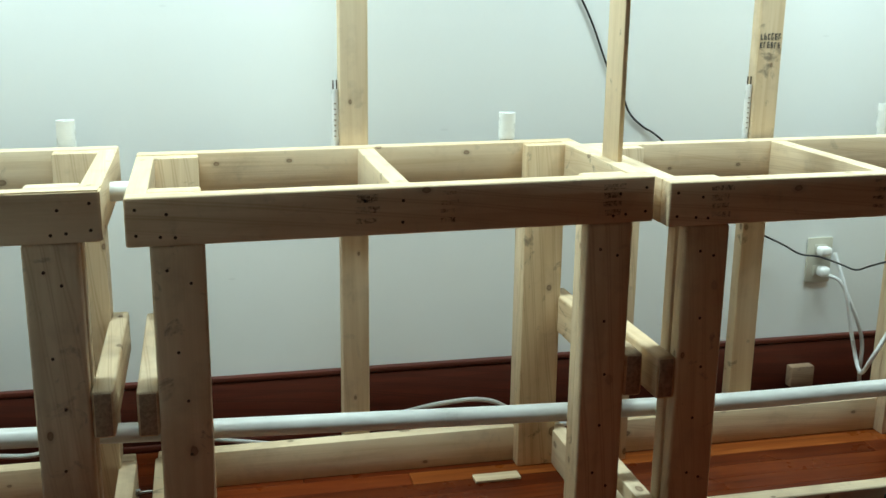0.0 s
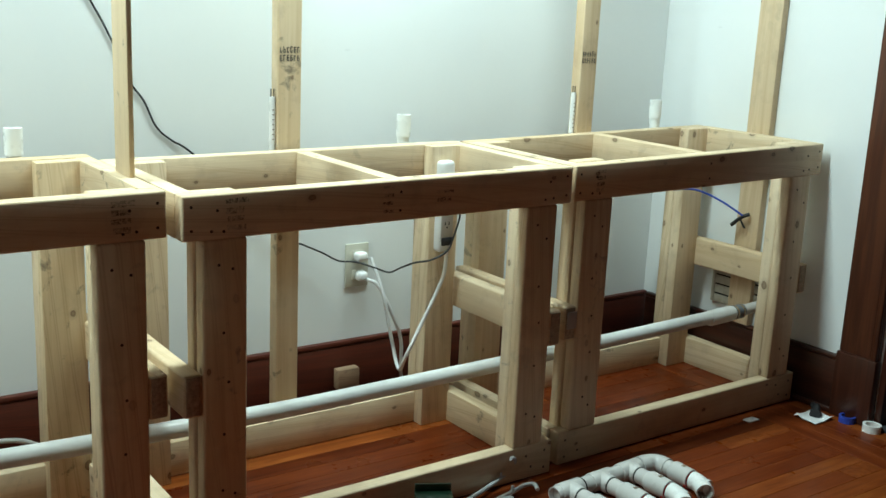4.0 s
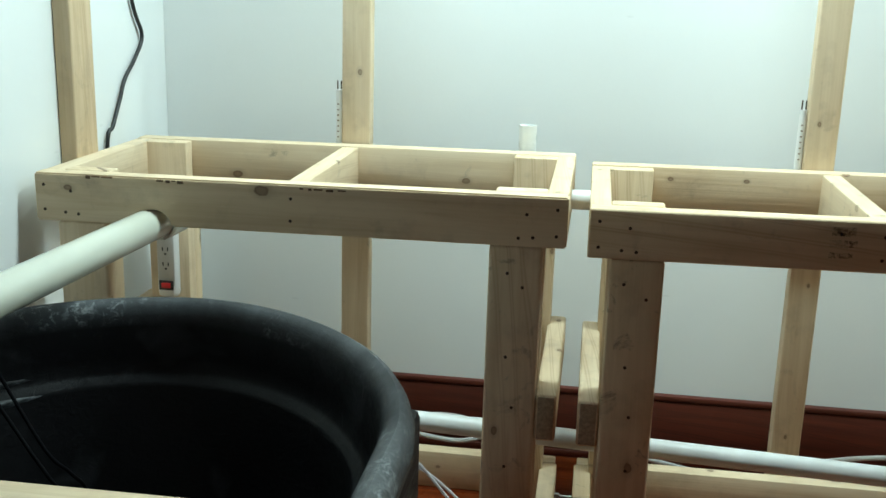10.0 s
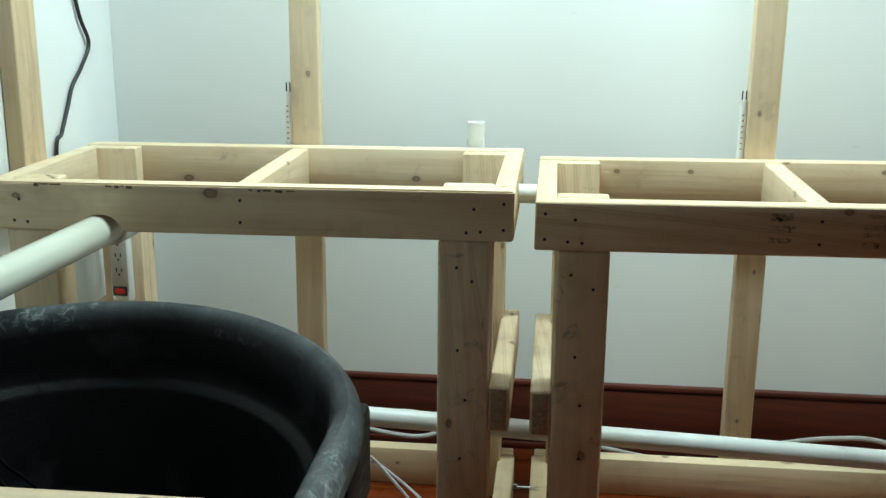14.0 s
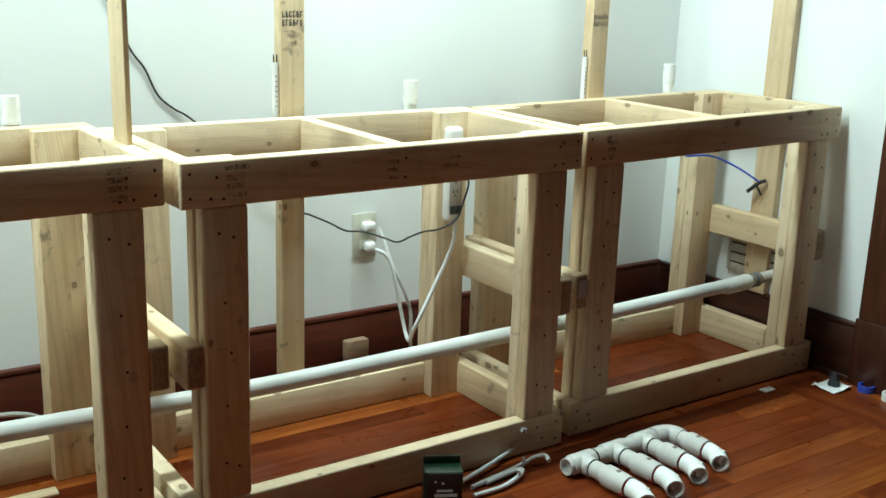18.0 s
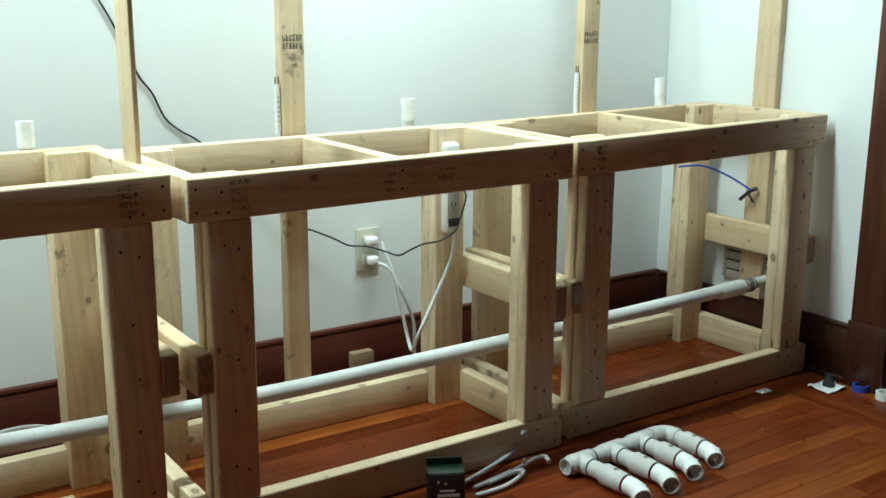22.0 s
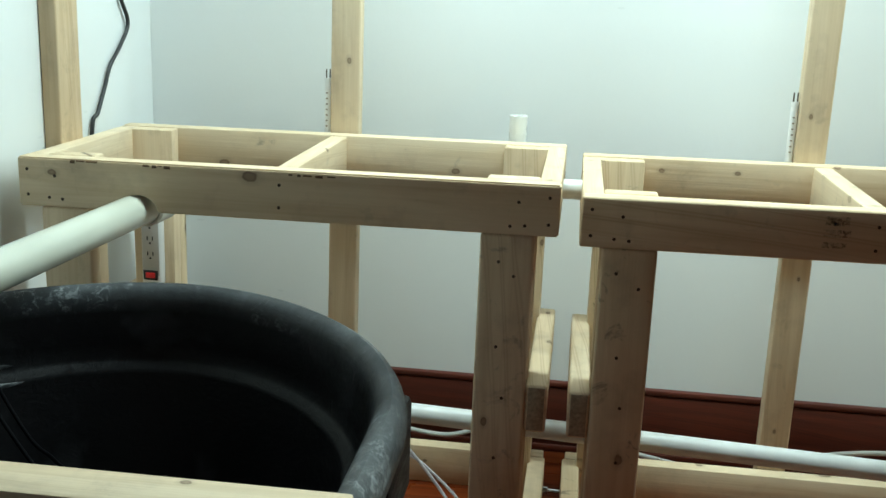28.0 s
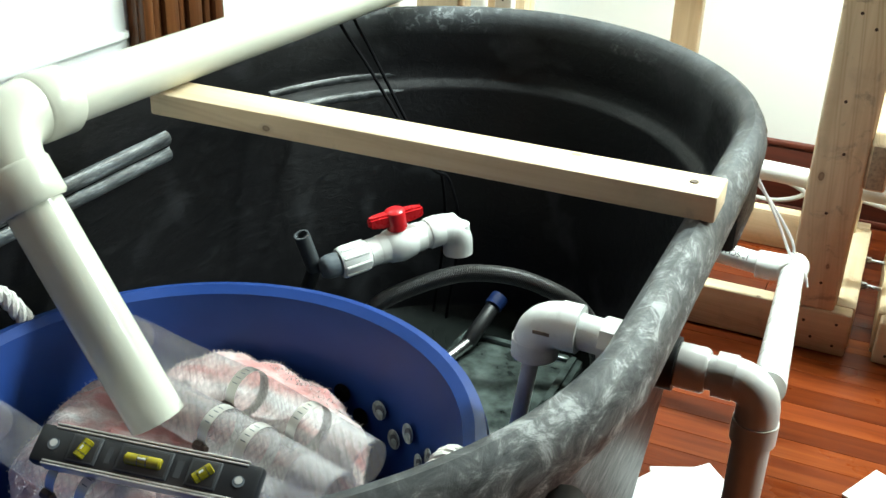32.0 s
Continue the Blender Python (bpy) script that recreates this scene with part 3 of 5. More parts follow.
for x, y, k in rest:
    i = len(verts)
    x0, x1 = clipped(x, k)
    y1 = y + PW - 0.0006
    verts += [(a, b, z) for z in (0.0, -0.014) for a, b in ((x0, y), (x1, y), (x1, y1), (x0, y1))]
    faces += [(i, i + 1, i + 2, i + 3), (i, i + 4, i + 5, i + 1), (i + 1, i + 5, i + 6, i + 2), (i + 2, i + 6, i + 7, i + 3), (i + 3, i + 7, i + 4, i)]
me = bpy.data.meshes.new("far_planks")
me.from_pydata(verts, [], faces)
FLOOR2 = FLOOR.copy()
FLOOR2.name = "red_fir_floor_joined"
for n in list(FLOOR2.node_tree.nodes):
    if n.type == "OBJECT_INFO":
        g = FLOOR2.node_tree.nodes.new("ShaderNodeNewGeometry")
        for l in list(n.outputs["Random"].links):
            FLOOR2.node_tree.links.new(g.outputs["Random Per Island"], l.to_socket)
me.materials.append(FLOOR2)
tagged(new("far_planks", me), kind="stuff").parent = ground

# ---- the four bench frames ----
END_GRAIN = plain("sawn_end_grain", (0.34, 0.25, 0.17), 0.85, vary=0.35, scale=140, relief=0.4)
L, D, H = 0.972, 0.482, 0.785
T2, W4 = 0.038, 0.089
WL = 0.093  # leg width
SCREW_ME = None


def screw_mesh():
    global SCREW_ME
    if SCREW_ME is None:
        bm = disc((0, 0, 0), (0, -1, 0), 0.0031, 0.0008, 8)
        SCREW_ME = bpy.data.meshes.new("screw")
        bm.to_mesh(SCREW_ME)
        bm.free()
        SCREW_ME.materials.append(SCREW)
    return SCREW_ME


def screws(parent, spots):
    for x, z in spots:
        s = new("screw", screw_mesh())
        s.location, s.parent = (x, 0.0002, z), parent


def stamp(parent, x, z, w, h, rows, seed, ink, face=-0.0003):
    """A smudged, unreadable ink stamp: a few uneven bars on a board's front face."""
    r = random.Random(seed)
    bm = bmesh.new()
    step = h / rows
    for i in range(rows):
        z1 = z + h / 2 - i * step
        z0 = z1 - step * r.uniform(0.35, 0.72)
        left, right = x - w / 2 + r.uniform(0, 0.12) * w, x + w / 2 - r.uniform(0, 0.2) * w
        cut = r.uniform(0.3, 0.7)
        for f0, f1 in ((0.0, cut - 0.03), (cut, 1.0)):
            a, b = left + (right - left) * f0, left + (right - left) * f1
            bm.faces.new([bm.verts.new(q) for q in ((a, face, z0), (b, face, z0 + r.uniform(-0.001, 0.001)), (b, face, z1), (a, face, z1 + r.uniform(-0.001, 0.001)))])
    return tagged(part("ink_stamp", bm, ink, parent, "faded unreadable ink stamp"), kind="stuff")


def bench(x, y, turn, label, stamps, seed):
    b = thing("bench_frame", label, "bench frame", "row of bench frames", at=(x, y, 0))
    b.rotation_euler = (0, 0, radians(turn))
    r = random.Random(seed)
    j = lambda s=0.0015: r.uniform(-s, s)
    # top frame
    fr = part("front_rail", box((0, 0, H - W4), (L, T2, H), 0.0045, 3), PINE["x"], b)
    part("back_rail", box((0, D - T2, H - W4 + j()), (L, D, H + j()), 0.004), PINE["x"], b)
    for x0 in (0.0, L - T2):
        part("side_rail", box((x0, T2 + 0.0005, H - W4 + j()), (x0 + T2, D - T2 - 0.0005, H + j(0.001)), 0.004), PINE["y"], b)
    part("middle_brace", box((L / 2 - T2 / 2, T2 + 0.0005, H - W4), (L / 2 + T2 / 2, D - T2 - 0.0005, H - 0.001), 0.004), PINE["y"], b)
    # legs: an outer board under the rail and an inner board behind it, up inside the frame
    for x0, s in ((T2 + 0.002, 1), (L - T2 - WL - 0.002, -1)):
        lg = part("front_leg", box((x0, 0.0015, W4 + 0.0005), (x0 + WL, T2 - 0.001, H - W4 - 0.0005), 0.0055, 3), PINE["z"], b)
        part("front_leg_inner", box((x0 - s * 0.003, T2 + 0.0005, 0.0005), (x0 + WL - s * 0.003, T2 * 2, H + j(0.003)), 0.005, 3), PINE["z"], b)
        sx = x0 + WL / 2
        screws(lg, [(sx + dx + j(0.006), z + j(0.01)) for dx, z in ((-0.018, H - 0.135), (0.018, H - 0.16), (-0.004, 0.50), (0.006, 0.40), (0.0, 0.29), (-0.012, 0.17), (0.016, 0.155))])
        part("back_leg", box((x0 - s * 0.006, D - T2 * 2, 0.0005), (x0 + WL - s * 0.006, D - T2 - 0.0005, H - 0.0015), 0.003), PINE["z"], b)
        part("back_leg_outer", box((x0 - s * 0.006, D - T2, W4 + 0.0005), (x0 + WL - s * 0.006, D - 0.001, H - W4 - 0.0005), 0.004), PINE["z"], b)
    # bottom frame
    bf = part("bottom_front_rail", box((0.008, 0.0005, 0), (L - 0.006, T2, W4), 0.0045, 3), PINE["x"], b)
    part("bottom_back_rail", box((0.008, D - T2, 0), (L - 0.006, D - 0.0005, W4), 0.004), PINE["x"], b)
    for x0 in (0.002, L - T2 - 0.002):
        part("bottom_side_rail", box((x0, T2 + 0.0005, 0), (x0 + T2, D - T2 - 0.0005, W4), 0.004), PINE["y"], b)
    # side braces half way up, outside the legs
    for x0 in (0.001, L - T2 - 0.001):
        sb = part("side_brace", box((x0, 0.004, 0.338), (x0 + T2, D - 0.01, 0.338 + W4), 0.006, 3), PINE["y"], b)
        part("end_grain", box((x0 + 0.0045, 0.0030, 0.3425), (x0 + T2 - 0.0045, 0.0050, 0.3335 + W4), 0.0006), END_GRAIN, sb, "darker sawn end grain")
    e = lambda x0: [(x0 + 0.018, H - 0.022), (x0 + 0.018, H - 0.068), (x0 + 0.07, H - 0.032), (x0 + 0.058, H - 0.072), (x0 + 0.083, H - 0.074)]
    screws(fr, e(0.0) + [(L - px, z) for px, z in e(0.0)] + [(L / 2 - 0.002, H - 0.026), (L / 2 - 0.003, H - 0.066)])
    screws(bf, [(0.03, 0.02), (0.03, 0.066), (0.075, 0.03), (L - 0.03, 0.02), (L - 0.03, 0.066), (L - 0.072, 0.03), (L - 0.09, 0.062)])
    for k, (sx, sw, sh, sr, ink) in enumerate(stamps):
        stamp(fr, sx, H - 0.045, sw, sh, sr, seed * 10 + k, ink)
    return b


BX = [-1.008, 0.0, 0.994, 1.992]
benches = [
    bench(BX[0], -0.004, -0.2, "raw pine bench frame with a cream drain pipe through its rail", [], 1),
    bench(BX[1], 0.0, 0.0, "raw pine bench frame of bolted-up lumber, rail stamped with ink", [(0.42, 0.05, 0.066, 3, SMUDGE_BLUE), (0.57, 0.034, 0.066, 4, SMUDGE), (0.89, 0.045, 0.066, 4, SMUDGE)], 2),
    bench(BX[2], -0.017, 0.2, "raw pine bench frame with a power strip on its back leg", [(0.11, 0.05, 0.07, 4, SMUDGE), (0.455, 0.03, 0.07, 4, SMUDGE), (0.60, 0.05, 0.03, 2, SMUDGE)], 3),
    bench(BX[3], 0.005, 0.0, "raw pine bench frame at the end of the row", [(0.085, 0.03, 0.06, 4, SMUDGE)], 4),
]

# notch for the drain pipe in the first bench's front rail
rail = [c for c in benches[0].children if c.name.startswith("front_rail")][0]
PX, PZ, NR = 0.226, 0.690, 0.037
zb = H - W4
half = math.sqrt(NR ** 2 - (zb - PZ) ** 2)
a0 = math.atan2(zb - PZ, half)
arc = [(PX + NR * math.cos(a0 + (math.pi - 2 * a0) * i / 14), PZ + NR * math.sin(a0 + (math.pi - 2 * a0) * i / 14)) for i in range(15)]
outline = [(0, zb), (0, H), (L, H), (L, zb)] + arc
bm = bmesh.new()
fa = bm.faces.new([bm.verts.new((x, 0, z)) for x, z in outline])
ext = bmesh.ops.extrude_face_region(bm, geom=[fa])
for v in ext["geom"]:
    if isinstance(v, bmesh.types.BMVert):
        v.co.y = T2
bmesh.ops.recalc_face_normals(bm, faces=bm.faces[:])
bmesh.ops.bevel(bm, geom=[e for e in bm.edges if e.calc_length() > 0.03], offset=0.003, segments=2, affect="EDGES")
bm.to_mesh(rail.data)
bm.free()

# the old floor is uneven: each frame's top runs slightly out of level
for b, lo, hi in zip(benches, (0.000, -0.009, -0.009, -0.006), (0.008, 0.001, -0.003, 0.011)):
    for c in b.children:
        for v in c.data.vertices:
            v.co.z += v.co.z / H * (lo + (hi - lo) * v.co.x / L)
        for k in c.children:
            if k.location.z:
                k.location.z += k.location.z / H * (lo + (hi - lo) * k.location.x / L)
            else:
                for v in k.data.vertices:
                    v.co.z += v.co.z / H * (lo + (hi - lo) * v.co.x / L)

# bark-worn patches along the top edge of that rail
BARK = plain("bark_edge", (0.17, 0.10, 0.05), 0.9, vary=0.5, scale=90, relief=0.8)
rb = random.Random(8)
for x0, w in ((0.10, 0.055), (0.235, 0.05), (0.50, 0.08)):
    x = x0
    while x < x0 + w:
        k = rb.uniform(0.006, 0.022)
        dz = rb.uniform(0.002, 0.006)
        part("worn_edge", box((x, -0.0005, H - 0.0015 - dz), (x + k, 0.003, H - 0.001), 0.0012), BARK, rail, "rough brown bark left on the edge")
        x += k + rb.uniform(0.0, 0.008)

# ---- uprights ----


def stamp_on(parent, x, y, z, w, h, seed):
    """Two rows of bold, unreadable printed strokes on a post's face."""
    r = random.Random(seed)
    bm = bmesh.new()

    def stroke(x0, z0, x1, z1):
        bm.faces.new([bm.verts.new(q) for q in ((x0, y - 0.0006, z0), (x1, y - 0.0006, z0), (x1, y - 0.0006, z1), (x0, y - 0.0006, z1))])

    for row in range(2):
        z0 = z - h / 2 + row * h * 0.54
        for k in range(6):
            x0, cw, ch = x - w / 2 + k * w / 6, w / 6 * 0.72, h * 0.44 * r.uniform(0.8, 1.0)
            stroke(x0, z0, x0 + cw * 0.36, z0 + ch)
            for f in (0.0, 0.42, 0.82):
                if r.random() < 0.7:
                    stroke(x0 + cw * 0.38, z0 + ch * f, x0 + cw * r.uniform(0.75, 1.0), z0 + ch * (f + 0.2))
            if r.random() < 0.5:
                stroke(x0 + cw * 0.72, z0 + ch * 0.22, x0 + cw, z0 + ch * 0.40)
    tagged(part("ink_stamp", bm, INK_DARK, parent, "bold unreadable ink stamp"), kind="stuff")


for i, xc in enumerate((-0.519, 0.4665, 1.469, 2.455)):
    up = thing("wooden_post", "tall raw pine post standing behind a bench frame", "post", "posts behind the benches")
    part("post", box((xc - 0.0318, 0.4835, 0), (xc + 0.0318, 0.5215, 2.3), 0.004, 3), PINE["z"], up)
    if i >= 2:
        stamp_on(up, xc, 0.4835, 1.010, 0.056, 0.036, 70 + i)
    st = thing("marker_tube", "slim white plastic tube with dark print and two prongs", "tube", "tubes beside the posts")
    sx = xc - 0.0318 - 0.0085
    part("tube", tube([(sx, 0.497, 0.60), (sx, 0.497, 0.905)], 0.0075, 12), WHITE_PL, st)
    for dx in (-0.004, 0.004):
        part("prong", tube([(sx + dx, 0.497, 0.905), (sx + dx, 0.497, 0.924)], 0.0016, 6), SCREW, st)
    for k in range(7):
        part("print_mark", box((sx - 0.003, 0.4889, 0.80 + 0.012 * k), (sx + 0.001, 0.4897, 0.8028 + 0.012 * k), 0), INK, st)

lp = thing("wall_post", "raw pine stud fixed upright to the side wall", "post", "wall posts")
part("post", box((XL + 0.0005, 0.157, BB), (XL + 0.0365, 0.246, 2.3), 0.004, 3), PINE["z"], lp)
rpst = thing("wall_post", "raw pine stud against the wall beside the last bench", "post", "wall posts")
part("post", box((2.9675, 0.206, BB + 0.0), (2.9945, 0.292, 2.3), 0.003, 3), PINE["z"], rpst)

pole = thing("light_pole", "flat raw pine strip standing upright on a bench rail", "pole")
part("pole", box((0.9555, 0.153, H + 0.001), (0.9665, 0.238, 2.2), 0.002), PINE["z"], pole)

# ---- pipes behind and through the benches ----
for x, z in ((-0.142, 0.845), (0.825, 0.846), (1.8185, 0.852), (2.7755, 0.877)):
    s = thing("standpipe", "white plastic standpipe with a coupling on top", "pipe", "standpipes")
    part("pipe", tube([(x, 0.5035, 0.60), (x, 0.5035, z - 0.055)], 0.0167, 16), PVC, s)
    part("coupling", tube([(x, 0.5035, z - 0.058), (x, 0.5035, z)], 0.0192, 22, inner=0.86), PVC, s)
    part("strap", box((x - 0.03, 0.4825, 0.71), (x + 0.03, 0.486, 0.73), 0.001), STEEL, s)

main = thing("long_water_pipe", "long white plastic water pipe running under the benches", "pipe")
part("pipe", tube(smooth_path([(-0.75, 0.14, 0.312), (-0.25, 0.14, 0.295), (0.30, 0.14, 0.275), (0.80, 0.14, 0.257), (1.25, 0.14, 0.246), (1.64, 0.14, 0.248), (2.2, 0.138, 0.255), (2.72, 0.135, 0.267)]), 0.0195, 20), PVC_DUSTY, main)
part("end_coupling", tube([(2.69, 0.135, 0.263), (2.70, 0.135, 0.2635), (2.79, 0.134, 0.267), (2.795, 0.134, 0.267)], [0.021, 0.0235, 0.0235, 0.022], 20), PVC_DUSTY, main)
part("rubber_coupling", tube([(2.795, 0.134, 0.267), (2.84, 0.134, 0.269)], 0.021, 18), GREY_FIT, main, "dark grey rubber coupling with clamps")
for x in (2.803, 2.83):
    part("clamp", tube([(x - 0.004, 0.134, 0.2675), (x + 0.004, 0.134, 0.2675)], 0.0222, 18), STEEL, main)
part("end_pipe", tube([(2.84, 0.134, 0.269), (2.962, 0.134, 0.274)], 0.0165, 16), PVC_GREY, main)

# short pipe that shows in the gap between the first two benches
gap_pipe = thing("gap_pipe", "short white pipe passing between two bench frames", "pipe")
part("pipe", tube([(-0.0365, 0.20, H - 0.036), (0.0, 0.20, H - 0.036)], 0.019, 16), PVC, gap_pipe)

# ---- wall outlet, cords, power strips ----
out = thing("wall_outlet", "almond plastic double wall outlet with white plugs", "outlet")
part("cover_plate", box((1.755, YB - 0.007, 0.335), (1.831, YB - 0.0005, 0.463), 0.003), IVORY, out)
for zc in (0.429, 0.370):
    part("socket", box((1.775, YB - 0.010, zc - 0.015), (1.811, YB - 0.006, zc + 0.015), 0.006), IVORY, out)
plug = thing("power_plug", "white power plugs pushed into the wall outlet", "plug")
part("plug_body", box((1.776, YB - 0.040, 0.416), (1.812, YB - 0.0105, 0.442), 0.008, 3), WHITE_PL, plug)
part("plug_body", box((1.782, YB - 0.042, 0.357), (1.813, YB - 0.0105, 0.385), 0.009, 3), WHITE_PL, plug)
part("cord", tube(smooth_path([(1.818, 0.65, 0.427), (1.838, 0.61, 0.325), (1.850, 0.58, 0.21), (1.815, 0.48, 0.145), (1.778, 0.39, 0.215), (1.823, 0.377, 0.318), (1.859, 0.375, 0.387), (1.881, 0.374, 0.441), (1.884, 0.372, 0.505)]), 0.0055, 10), CABLE_W, plug)
part("cord", tube(smooth_path([(1.80, 0.64, 0.367), (1.83, 0.62, 0.345), (1.875, 0.60, 0.245), (1.90, 0.60, 0.175), (1.895, 0.59, 0.10), (1.91, 0.60, 0.03)]), 0.0055, 10), CABLE_W, plug)


def power_strip(x0, x1, y1, z0, z1, red):
    s = thing("power_strip", "white plastic power strip screwed upright to a bench leg", "power strip", "power strips")
    body = part("body", box((x0, y1 - 0.032, z0), (x1, y1 - 0.0005, z1), 0.012, 3), WHITE_PL, s)
    part("face", box((x0 + 0.005, y1 - 0.0335, z0 + 0.03), (x1 - 0.004, y1 - 0.031, z1 - 0.03), 0.001), PVC_GREY, s)
    n = max(2, int((z1 - z0 - 0.09) / 0.034))
    for k in range(n):
        zc = z0 + 0.075 + k * 0.034
        for dx in (-0.006, 0.006):
            part("slot", box(((x0 + x1) / 2 + dx - 0.0012, y1 - 0.0342, zc), ((x0 + x1) / 2 + dx + 0.0012, y1 - 0.0333, zc + 0.009), 0), BLACK, s)
        part("ground_hole", disc(((x0 + x1) / 2, y1 - 0.0334, zc - 0.006), (0, -1, 0), 0.0025, 0.0008, 8), BLACK, s)
    part("switch_frame", box((x0 + 0.007, y1 - 0.0365, z0 + 0.020), (x1 - 0.007, y1 - 0.033, z0 + 0.042), 0.002), BLACK, s)
    part("switch", box((x0 + 0.013, y1 - 0.038, z0 + 0.025), (x1 - 0.013, y1 - 0.0355, z0 + 0.037), 0.002), RED if red else BLACK, s, "lit red rocker switch" if red else "black rocker switch")
    return s


power_strip(1.846, 1.893, 0.3885, 0.500, 0.746, False)
power_strip(-0.944, -0.897, 0.3985, 0.438, 0.70, True)


def cable(name, label, pts, r, m, n=10):
    c = thing(name, label, "cable")
    part("cable", tube(smooth_path(pts, 10), r, n), m, c)
    return c


cable("black_lamp_cord", "thin black cord hanging down the wall and behind the benches", [(0.92, 0.685, 1.35), (1.048, 0.685, 1.123), (1.094, 0.685, 1.037), (1.141, 0.685, 0.928), (1.175, 0.685, 0.880), (1.205, 0.685, 0.816), (1.245, 0.685, 0.780), (1.290, 0.68, 0.751), (1.43, 0.67, 0.63), (1.56, 0.665, 0.505), (1.605, 0.66, 0.482), (1.662, 0.655, 0.455), (1.706, 0.64, 0.431), (1.751, 0.62, 0.427), (1.797, 0.59, 0.412), (1.818, 0.55, 0.406), (1.813, 0.48, 0.437), (1.803, 0.40, 0.470), (1.828, 0.362, 0.483), (1.872, 0.352, 0.506), (1.890, 0.350, 0.547), (1.905, 0.348, 0.599), (1.893, 0.350, 0.622)], 0.0026, BLACK)
cable("black_wall_cable", "black cable hanging along the corner of the wall", [(-1.033, 0.46, 1.20), (-1.032, 0.502, 1.069), (-1.031, 0.540, 1.002), (-1.031, 0.496, 0.953), (-1.031, 0.441, 0.913), (-1.032, 0.414, 0.871), (-1.032, 0.375, 0.818), (-1.032, 0.343, 0.776), (-1.034, 0.33, 0.5)], 0.0045, BLACK)
bc = cable("blue_cable", "blue cable with a black tie at its end", [(2.79, 0.42, 0.60), (2.86, 0.38, 0.602), (2.91, 0.32, 0.575), (2.945, 0.25, 0.535)], 0.0032, CABLE_BLUE)
part("tie", tube(smooth_path([(2.955, 0.235, 0.542), (2.945, 0.255, 0.53), (2.935, 0.285, 0.50)]), 0.006, 8), BLACK, bc, "black tie with loose ends")
part("tie_end", tube([(2.944, 0.262, 0.525), (2.952, 0.245, 0.495)], 0.0035, 8), BLACK, bc)
cable("white_floor_cable", "loose white cable coiled on the floor behind the rail", [(-0.55, 0.56, 0.02), (-0.42, 0.55, 0.11), (-0.30, 0.56, 0.13), (-0.20, 0.56, 0.10), (-0.28, 0.55, 0.07), (-0.42, 0.56, 0.09), (-0.25, 0.57, 0.12), (-0.05, 0.57, 0.10), (0.10, 0.57, 0.07), (0.4, 0.56, 0.02)], 0.006, CABLE_W)
cable("white_floor_cable", "loose white cable lying behind the middle bench", [(0.45, 0.56, 0.05), (0.56, 0.56, 0.09), (0.70, 0.56, 0.115), (0.82, 0.56, 0.11), (0.95, 0.56, 0.04), (1.15, 0.57, 0.02)], 0.006, CABLE_W)
for y0 in (0.33, 0.20):
    b = thing("gap_bolt", "small steel bolt joining two bench frames", "bolt")
    part("bolt", tube([(-0.042, y0, 0.062), (0.006, y0, 0.062)], 0.0045, 8), STEEL, b)
    part("bolt_head", tube([(-0.036, y0, 0.062), (-0.026, y0, 0.062)], 0.008, 6), STEEL, b)

# vent on the right wall, hidden partly behind the bench
vent = thing("wall_vent", "tan painted wall register with dark slots", "vent")
VENT = plain("tan_register_paint", (0.40, 0.36, 0.29), 0.5, vary=0.2, scale=30)
# solid panel; the shade between the slats is its colour
part("frame", box((XR - 0.008, 0.185, 0.222), (XR - 0.0005, 0.375, 0.338), 0.002), DARK, vent, "near-black panel painted as the shaded hollow behind the slats")
part("edge", box((XR - 0.014, 0.365, 0.222), (XR - 0.0005, 0.376, 0.338), 0.002), VENT, vent)
for z0, z1 in ((0.222, 0.249), (0.2545, 0.281), (0.2865, 0.313), (0.3185, 0.338)):
    part("slat", box((XR - 0.013, 0.185, z0), (XR - 0.007, 0.364, z1), 0.002), VENT, vent)

blk = thing("wood_block", "small brown wood block fixed on the baseboard", "wood block")
part("block", box((1.711, YB - 0.058, 0.046), (1.782, YB - 0.0275, 0.106), 0.004), OFFCUT, blk)
shim = thing("wood_shim", "thin pale wooden shim under a bench leg", "shim")
part("shim", box((0.724, 0.338, 0.0005), (0.835, 0.374, 0.008), 0.002), PINE["x"], shim)
# bright plate put in place of a white label on the brace
bp = thing("metal_bracket", "small bright plate in place of a white label on a side brace", "bracket")
part("plate", box((1.996, 0.0, 0.368), (2.026, 0.0035, 0.412), 0.001), plain("pale_grey_plate", (0.42, 0.42, 0.42), 0.5, 0.4), bp)

# ---- stock tank ----
TCX, TYF, TYN, TA, TB, TE = -0.612, -0.654, -1.175, 0.422, 0.464, 2 / 1.883


def tank_point(th, inset, z, dz=0.0):
    c, s = math.cos(th), math.sin(th)
    c = math.copysign(abs(c) ** TE, c)
    return Vector((TCX + (TA - inset) * c, (TYN if s < 0 else TYF) + math.copysign((TB - inset) * abs(s) ** TE, s), z + dz))


def tank_inset(d, z, th):
    """The ledge inside fades out along the wall side."""
    if 0.503 <= z <= 0.545 and d > 0.05:
        f = min(1, max(0, (th - 2.84) / 0.06)) * min(1, max(0, (5.2 - th) / 0.06))
        return d + (0.054 + (0.545 - z) / 0.465 * 0.056 - d) * f
    return d


TN = 120
TH = [math.tau * i / TN for i in range(TN)]
tank = thing("stock_tank", "large oval black plastic stock tank with a scuffed rolled rim", "tank")
